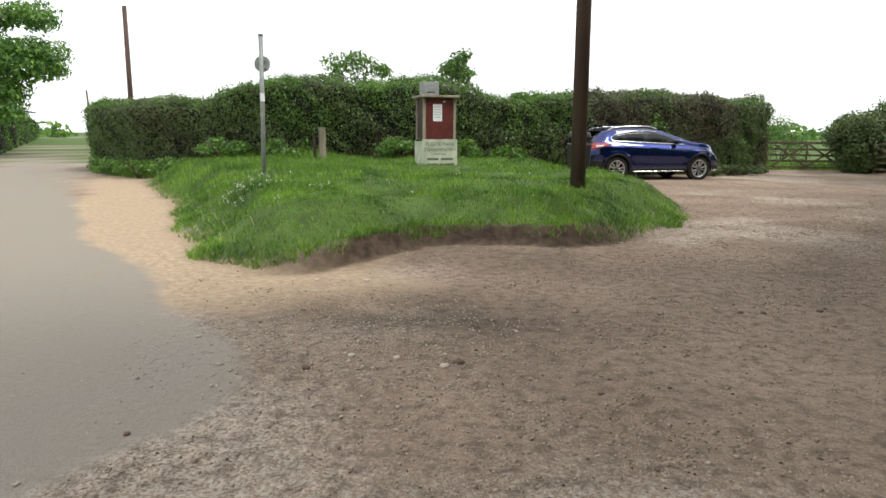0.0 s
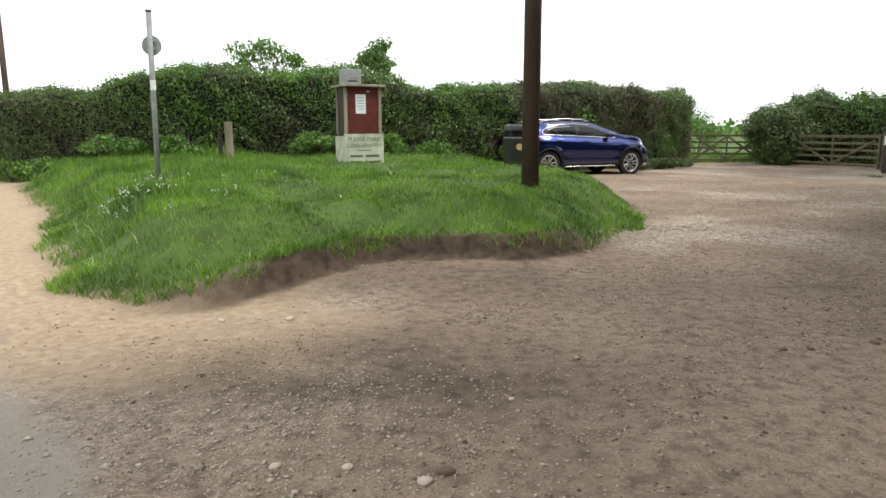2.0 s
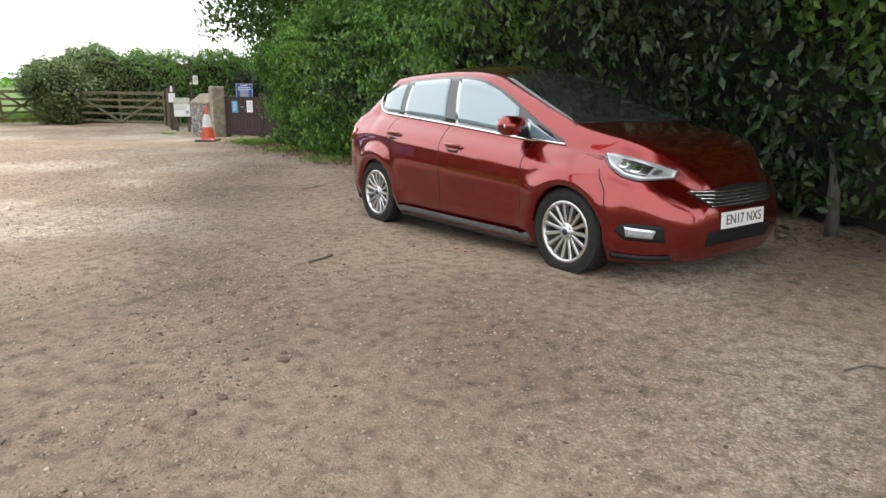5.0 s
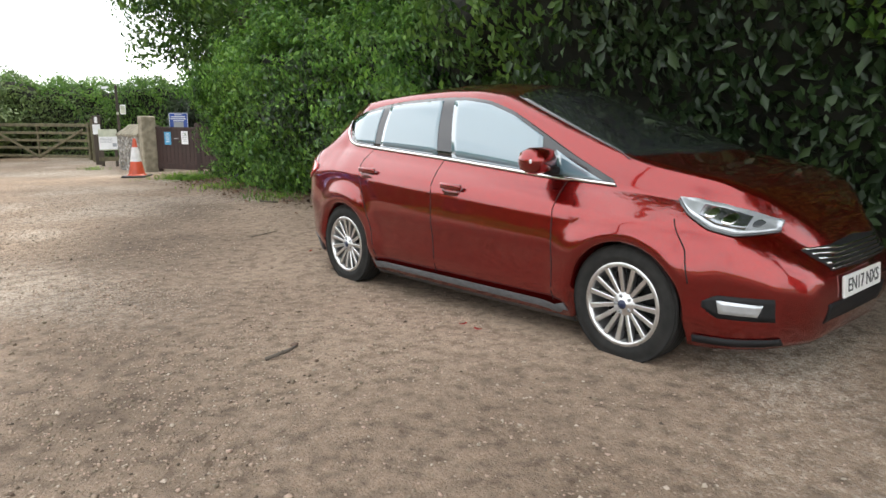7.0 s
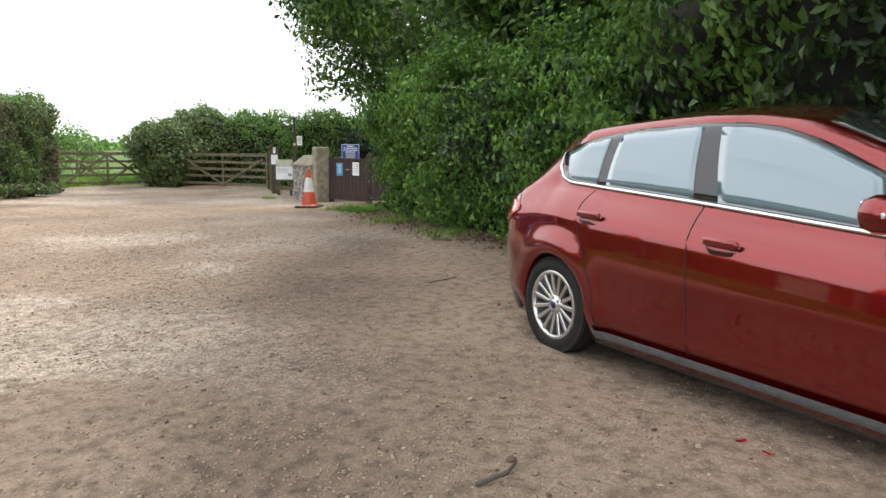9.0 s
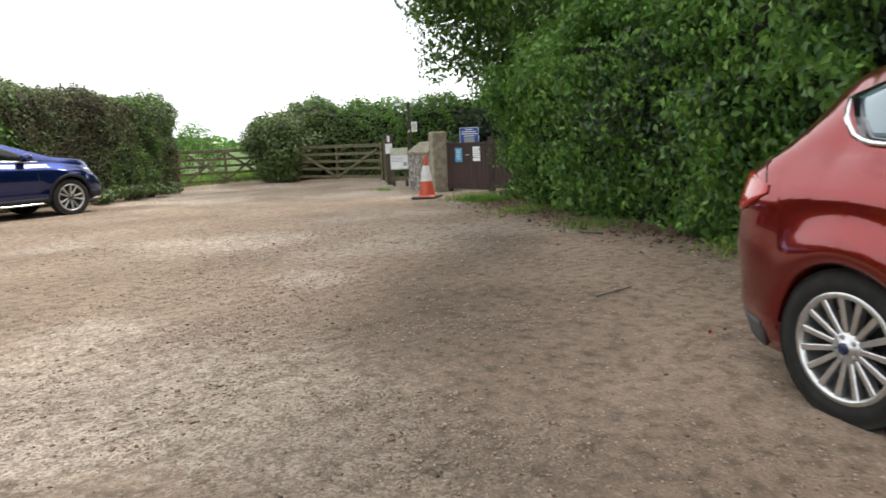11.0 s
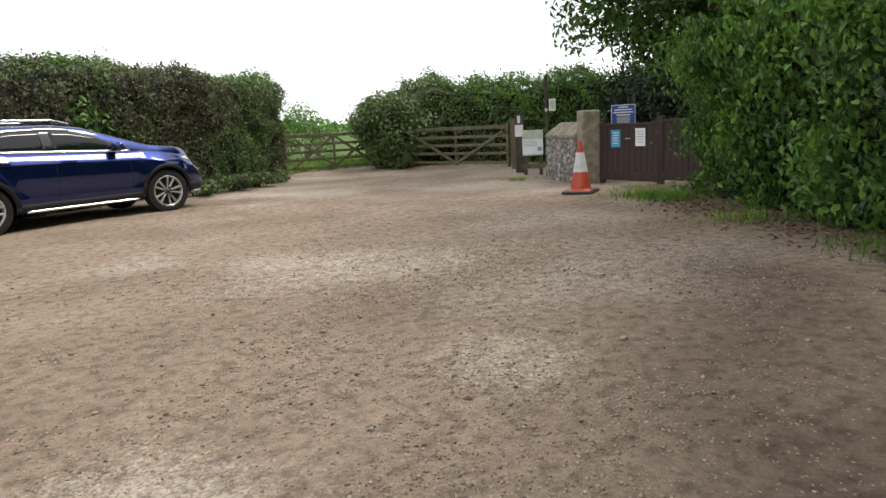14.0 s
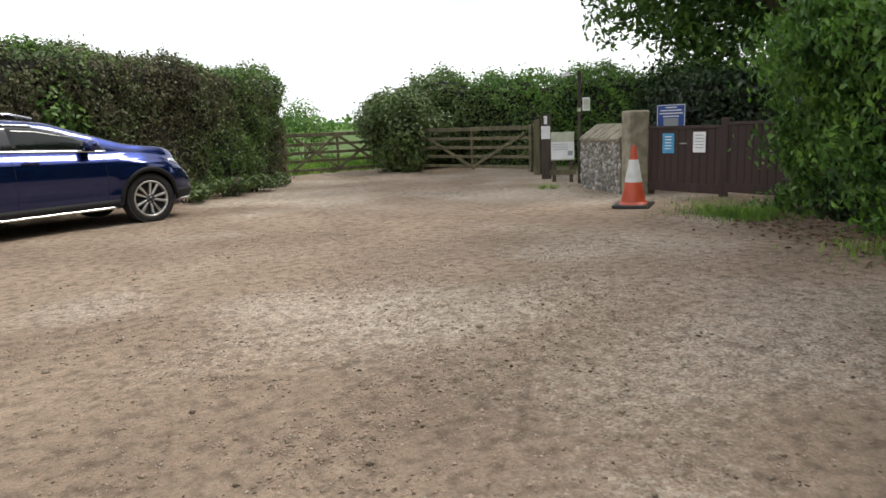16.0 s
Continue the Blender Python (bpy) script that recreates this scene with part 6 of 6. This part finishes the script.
    b.patch("rear_bumper", [(-0.70, 0.40), (0.70, 0.40)], [(-0.70, 0.66), (0.70, 0.66)], 0, -1, BLACK_TRIM, car, 0.006, 16, 5)
    for sg in (-1, 1):
        b.patch("bumper_corner", [(-0.80, 0.40), (-0.44, 0.36)], [(-0.80, 0.64), (-0.44, 0.60)], 1, sg, BLACK_TRIM, car, 0.007, 10, 5)
        b.patch("front_bumper_corner", [(3.06, 0.30), (3.46, 0.30)], [(3.06, 0.46), (3.46, 0.44)], 1, sg, BLACK_TRIM, car, 0.007, 10, 5)
        b.strip("front_skid_blade", [(3.10, 0.30), (3.44, 0.30)], 0.03, 1, sg, CHROME, car, 0.016, 10)
    b.patch("grille", [(-0.42, 0.52), (0.42, 0.52)], [(-0.46, 0.70), (0.46, 0.70)], 0, 1, BLACK_TRIM, car, 0.004, 14, 5)
    px = b.on((-0.7, 0, 0.86), 0, -1, 0.012).x
    bm = bmesh.new()
    box(bm, 0, 0, 0, 0.014, 0.52, 0.112, bevel=0.004)
    pl = part("number_plate", bm, PLATE_YELLOW, car, "yellow rear number plate")
    pl.matrix_basis = pose(px, 0, 0.86, 0, 6, 0)
    for k in range(6):
        bm = bmesh.new()
        box(bm, -0.008, -0.2 + k * 0.08, 0, 0.004, 0.045, 0.07)
        part("plate_mark", bm, INK, pl)
    tube("exhaust", [(-0.86, -0.55, 0.30), (-0.6, -0.55, 0.30)], 0.035, CHROME, car, 12)
    for xh in (0.0, 2.646):
        make_wheel(car, pose(xh, -(W / 2 - 0.03), 0.35), 0.35, 0.245, "wide")
        make_wheel(car, pose(xh, W / 2 - 0.03, 0.35, 0, 0, 180), 0.35, 0.245, "wide")
    bm = bmesh.new()
    box(bm, 1.25, 0, 0.33, 3.3, 1.3, 0.16, bevel=0.05)
    part("underbody", bm, WELL, car)
    part("body", b.bm, CAR_BLUE, car, smooth=True)
    place_car(car, (4.70, 20.97), (7.22, 21.76), W)
    car.location.z -= 0.03
    return car


make_red_car()
make_blue_car()


# ---- grass, stones and litter ----
def make_blades(name, P, height, width, mat, seed, label, lean=0.35):
    rng = np.random.default_rng(seed)
    n = len(P)
    a = rng.uniform(0, 2 * math.pi, n)
    s = np.stack([np.cos(a), np.sin(a), np.zeros(n)], 1) * (width * rng.uniform(0.6, 1.4, n))[:, None] * 0.5
    h = height * rng.uniform(0.5, 1.3, n)
    tip = np.stack([rng.normal(0, lean, n) * h, rng.normal(0, lean, n) * h, h], 1)
    mid = P + tip * np.array([0.35, 0.35, 0.6])
    V = np.stack([P - s, P + s, mid + s * 0.75, P + tip, mid - s * 0.75], 1).reshape(-1, 3)
    i = np.arange(n) * 5
    F = np.concatenate([np.stack([i, i + 1, i + 2], 1), np.stack([i, i + 2, i + 4], 1), np.stack([i + 4, i + 2, i + 3], 1)])
    return tagged(mesh_object(name, V, F, mat), label, "grass", kind="stuff")


def on_ground(x, y, sink=0.0):
    return np.stack([x, y, ground_z(x, y) - sink], 1)


def island_turf():
    rng = np.random.default_rng(81)
    x, y = rng.uniform(-7.5, 4.6, 420000), rng.uniform(7.6, 20.5, 420000)
    d = island_depth(x, y)
    bare = 0.02 + 0.05 * step(10.5, 8.5, y) * step(-1.0, -0.3, x) * step(3.0, 1.8, x) + 0.10 * noise2(x * 3.1, y * 3.1, 11)
    k = d - bare - 0.95 * ledge(x, y)
    keep = (k > 0.0) & (rng.random(len(x)) < 0.35 + 0.65 * step(15.5, 11, y))
    keep &= rng.random(len(x)) < 0.55 + 0.45 * noise2(x * 1.5, y * 1.5, 12)
    x, y, k = x[keep], y[keep], k[keep]
    tall = 0.085 + 0.05 * noise2(x * 0.9, y * 0.9, 13) + 0.05 * np.clip(noise2(x * 2.6, y * 2.6, 14), 0, 1) + 0.05 * step(13, 16, y)
    tall *= 0.55 + 0.45 * step(0, 0.35, k)
    tall *= 0.6 + 0.34 * step(-0.5, -2.2, x) * step(8.5, 10, y)
    make_blades("grass", on_ground(x, y, 0.01), tall * 1.05, 0.008, GRASS, 82, "lush green grass on the raised island")
    # long turf hanging over the scraped edge
    h = (k < 0.22) & (y < 12.5)
    make_blades("overhanging_grass", on_ground(x[h], y[h] - 0.03, 0.0), 0.10, 0.008, GRASS, 84, "long turf hanging over the island's scraped edge", 0.75)
    # dry stems at the ragged edge
    e = rng.random(len(x)) < 0.006 * (1 + 4 * step(0.5, 0.1, k))
    make_blades("dry_grass", on_ground(x[e], y[e], 0.01), 0.13, 0.006, STRAW, 83, "pale dry grass stems at the island's edge", 0.7)
    # small white flowers in two drifts
    fx = np.concatenate([rng.normal(-2.45, 0.35, 60), rng.normal(-1.2, 1.2, 25)])
    fy = np.concatenate([rng.normal(10.6, 0.28, 60), rng.normal(10.2, 1.1, 25)])
    ok = island_depth(fx, fy) > 0.5
    P = on_ground(fx[ok], fy[ok])
    P[:, 2] += rng.uniform(0.10, 0.2, len(P))
    leaves("white_flowers", np.repeat(P, 5, 0) + rng.normal(0, 0.012, (len(P) * 5, 3)), np.tile((0, 0, 1.0), (len(P) * 5, 1)), 0.017, BLOSSOM, None, wide=0.8, rng=rng)
    tagged(bpy.data.objects["white_flowers"], "scattered small white flowers in the grass", "flowers")


island_turf()


def tufts():
    rng = np.random.default_rng(91)
    X, Y = [], []
    for cx, cy, r, n in ((12.45, 16.1, 0.22, 750), (12.6, 16.4, 0.3, 700), (13.2, 17.0, 0.3, 200), (11.2, 14.1, 0.25, 300), (10.6, 12.5, 0.25, 300), (9.9, 10.4, 0.25, 250), (13.9, 20.9, 0.15, 150)):
        X.append(rng.normal(cx, r, n))
        Y.append(rng.normal(cy, r, n))
    make_blades("grass_tufts", on_ground(np.concatenate(X), np.concatenate(Y)), 0.09, 0.008, GRASS, 92, "grass tufts at the foot of the hedge")
    # verge below the long hedge and the field beyond the gates
    n = 26000
    x = rng.uniform(-14, -3, n)
    y = rng.uniform(18.5, 29, n)
    k = hedge_bank(x, y)
    s = (k > -0.1) & (k < 1.4)
    make_blades("verge_grass", on_ground(x[s], y[s]), 0.26, 0.02, GRASS, 93, "long grass on the verge below the hedge")
    x, y = rng.uniform(11, 20, 16000), rng.uniform(29.2, 36, 16000)
    make_blades("field_grass", on_ground(x, y), 0.2, 0.02, GRASS, 94, "green grass in the field beyond the gates")


tufts()


PEBBLE = material("gravel_stone", (0.32, 0.244, 0.182), 0.85, island=0.42)
PALE_PEBBLE = material("pale_gravel_stone", (0.42, 0.355, 0.28), 0.8, island=0.25)
CLOD = material("dark_clod", (0.10, 0.072, 0.050), 0.95, island=0.4)
DEAD_LEAF = material("dead_leaf", (0.13, 0.075, 0.04), 0.8, island=0.5)


def make_pebbles(name, x, y, radius, mat, seed, label, flat=0.6):
    rng = np.random.default_rng(seed)
    n = len(x)
    base = np.array([(1, 0, 0), (0, 1, 0), (-1, 0, 0), (0, -1, 0), (0, 0, 1), (0, 0, -1)], float)
    r = radius * rng.lognormal(0, 0.35, n)
    q = base[None] * rng.uniform(0.6, 1.3, (n, 6, 1)) + rng.normal(0, 0.18, (n, 6, 3))
    q[:, :, 2] *= flat
    a = rng.uniform(0, 6.28, n)
    c, s = np.cos(a)[:, None], np.sin(a)[:, None]
    q = np.stack([q[..., 0] * c - q[..., 1] * s, q[..., 0] * s + q[..., 1] * c, q[..., 2]], -1) * r[:, None, None]
    V = (q + on_ground(x, y)[:, None, :] + np.array([0, 0, 1.0]) * (r * flat * 0.35)[:, None, None]).reshape(-1, 3)
    f = np.array([(0, 1, 4), (1, 2, 4), (2, 3, 4), (3, 0, 4), (1, 0, 5), (2, 1, 5), (3, 2, 5), (0, 3, 5)])
    F = (f[None] + (np.arange(n) * 6)[:, None, None]).reshape(-1, 3)
    return tagged(mesh_object(name, V, F, mat), label, "gravel", kind="stuff")


def scatter(n, seed):
    """Places on the open yard, denser along the middle of it."""
    rng = np.random.default_rng(seed)
    u = rng.uniform(-0.15, 1.15, n)
    x = 0.4 + 7.6 * u + rng.normal(0, 2.2, n) * 0.9
    y = 4.0 + 11.5 * u + rng.normal(0, 2.0, n) * 0.9
    ok = (island_depth(x, y) < -0.05) & (road_side(x, y) < -0.05) & (x < 10.6)
    ok &= rng.random(n) < 0.25 + 0.75 * step(-0.25, 0.35, noise2(x * 1.6, y * 1.6, 31) + 0.6 * noise2(x * 5, y * 5, 32))
    return x[ok], y[ok]


make_pebbles("gravel", *scatter(118000, 101), 0.0060, PEBBLE, 102, "small brown gravel stones on the yard")
make_pebbles("pale_gravel", *scatter(26000, 103), 0.0052, PALE_PEBBLE, 104, "pale flint chips among the gravel")
make_pebbles("dark_clods", *scatter(8000, 105), 0.0070, CLOD, 106, "small dark earth clods on the gravel", 0.5)
_x, _y = scatter(900, 107)
make_pebbles("coarse_gravel", _x, _y, 0.011, PEBBLE, 108, "coarser stones lying on the gravel")
_r = np.random.default_rng(109)
make_pebbles("flint_drift", _r.normal(-0.05, 0.6, 2600), _r.normal(5.6, 0.55, 2600), 0.0068, PALE_PEBBLE, 110, "drift of pale flints beside the tarmac")


def stone(x, y, r, mat, seed, label, flat=0.55):
    rng = random.Random(seed)
    bm = bmesh.new()
    bmesh.ops.create_icosphere(bm, subdivisions=2, radius=r)
    for v in bm.verts:
        k = 1 + 0.22 * noise.noise(v.co * (1.6 / r) + Vector((seed, 0, 0)))
        v.co = Vector((v.co.x * k * 1.25, v.co.y * k, v.co.z * k * flat))
    ob = part("stone", bm, mat, smooth=True)
    ob.matrix_basis = pose(x, y, gz(x, y) + r * flat * 0.45, 0, 0, rng.uniform(0, 180))
    return tagged(ob, label, "stone")


for k, (x, y, r, pale) in enumerate([(0.50, 5.24, 0.034, 1), (0.58, 5.30, 0.04, 0), (0.22, 5.38, 0.028, 1), (-0.05, 5.41, 0.028, 1), (-0.27, 5.2, 0.035, 0), (-0.72, 7.45, 0.032, 1), (-0.27, 7.43, 0.038, 1),
                                     (2.63, 6.58, 0.028, 0), (2.80, 6.59, 0.028, 0), (3.23, 6.64, 0.032, 0), (3.30, 6.70, 0.02, 0), (-0.85, 4.35, 0.022, 0), (0.95, 6.0, 0.02, 1), (1.3, 4.9, 0.022, 0), (4.95, 7.76, 0.03, 0)]):
    stone(x, y, r * 0.72, PALE_PEBBLE if pale else CLOD, k + 1, "pale rounded flint lying on the gravel" if pale else "dark lump of earth lying on the gravel")


def twig(pts, r, label):
    ob = tube("twig", [(x, y, gz(x, y) + h) for x, y, h in pts], [r, r * 0.9, r * 0.6], BARK, sides=6)
    return tagged(ob, label, "twig")


twig([(4.56, 4.28, 0.012), (4.66, 4.19, 0.02), (4.72, 4.06, 0.012)], 0.006, "thin dead twig lying on the gravel")
twig([(4.68, 7.74, 0.012), (4.80, 7.68, 0.03), (4.92, 7.72, 0.012)], 0.010, "short bent stick lying on the gravel")
twig([(10.1, 12.0, 0.015), (9.95, 12.2, 0.03), (10.25, 12.45, 0.015)], 0.012, "dead branch lying below the hedge")
twig([(7.6, 10.35, 0.012), (7.75, 10.3, 0.02), (7.95, 10.3, 0.012)], 0.006, "thin dead twig lying on the gravel")


def scrap(x, y, turn):
    """A torn, curled bit of red plastic."""
    bm = bmesh.new()
    box(bm, 0, 0, 0, 0.05, 0.016, 0.004, bevel=0.0012)
    bmesh.ops.subdivide_edges(bm, edges=[e for e in bm.edges if e.calc_length() > 0.03], cuts=3)
    for v in bm.verts:
        v.co.z += 8 * v.co.x ** 2 + 0.003
    ob = lone("plastic_scrap", bm, LAMP_RED, pose(x, y, gz(x, y) + 0.002, 0, 0, turn), "small torn red plastic scrap on the gravel", "litter")
    ob["group"] = "red scraps on the gravel"


for x, y, turn in [(7.37, 9.42, 20), (5.72, 6.97, 80), (5.79, 7.1, 140)]:
    scrap(x, y, turn)


def litter():
    rng = np.random.default_rng(121)
    line = np.array([(12.6, 16.0), (11.7, 14.7), (11.0, 13.2), (10.5, 11.6), (10.0, 10.2), (9.4, 8.8), (8.6, 6.6), (8.1, 4.6), (7.8, 2.4)])
    p = resample2(line, 3200) + rng.normal(0, 0.32, (3200, 2))
    P = on_ground(p[:, 0], p[:, 1])
    P[:, 2] += 0.012
    leaves("leaf_litter", P, np.tile((0, 0, 1.0), (len(P), 1)), 0.055, DEAD_LEAF, None, spread=0.25, rng=rng)
    tagged(bpy.data.objects["leaf_litter"], "brown dead leaves along the hedge foot", "leaf litter")


litter()


# ---- far distance ----
def far_trees():
    """Low woods on the skyline all round, too far to tell apart."""
    rng = np.random.default_rng(141)
    n = 900
    a = rng.uniform(0, 2 * math.pi, n)
    d = rng.uniform(170, 330, n)
    keep = np.abs((a - math.radians(121.6) + math.pi) % (2 * math.pi) - math.pi) > 0.03
    a, d = a[keep], d[keep]
    P, N = [], []
    for k in range(len(a)):
        c = np.array([4 + d[k] * math.cos(a[k]), 10 + d[k] * math.sin(a[k]), 0])
        q = rng.normal(0, 1, (45, 3))
        q /= np.linalg.norm(q, axis=1)[:, None]
        h = rng.uniform(1.2, 3.2)
        P.append(c + q * np.array([5, 5, h * 0.7]) + np.array([0, 0, h * 0.6]))
        N.append(q)
    ob = leaves("far_woods", np.concatenate(P), np.concatenate(N), 1.5, LEAF_BRIGHT, None, rng=rng, wide=0.9)
    tagged(ob, "low green hedgerows and woods on the skyline", "trees")


far_trees()


# ---- things that repeat ----
GROUPS = {"field_gate": "field gates", "wooden_post": "wooden posts", "gate_post": "brown gate posts", "weeds": "weeds along the hedge foot", "stone": "loose stones on the gravel",
          "twig": "fallen twigs", "tree": "trees round the yard", "hedge": "hedges round the yard", "car": "parked cars", "wooden_gate": "brown boarded gates", "utility_pole": "utility poles", "bush": "bushes by the gates"}
for ob in scene.objects:
    kind = ob.name.split(".")[0]
    if ob.parent is None and kind in GROUPS:
        ob["group"] = GROUPS[kind]
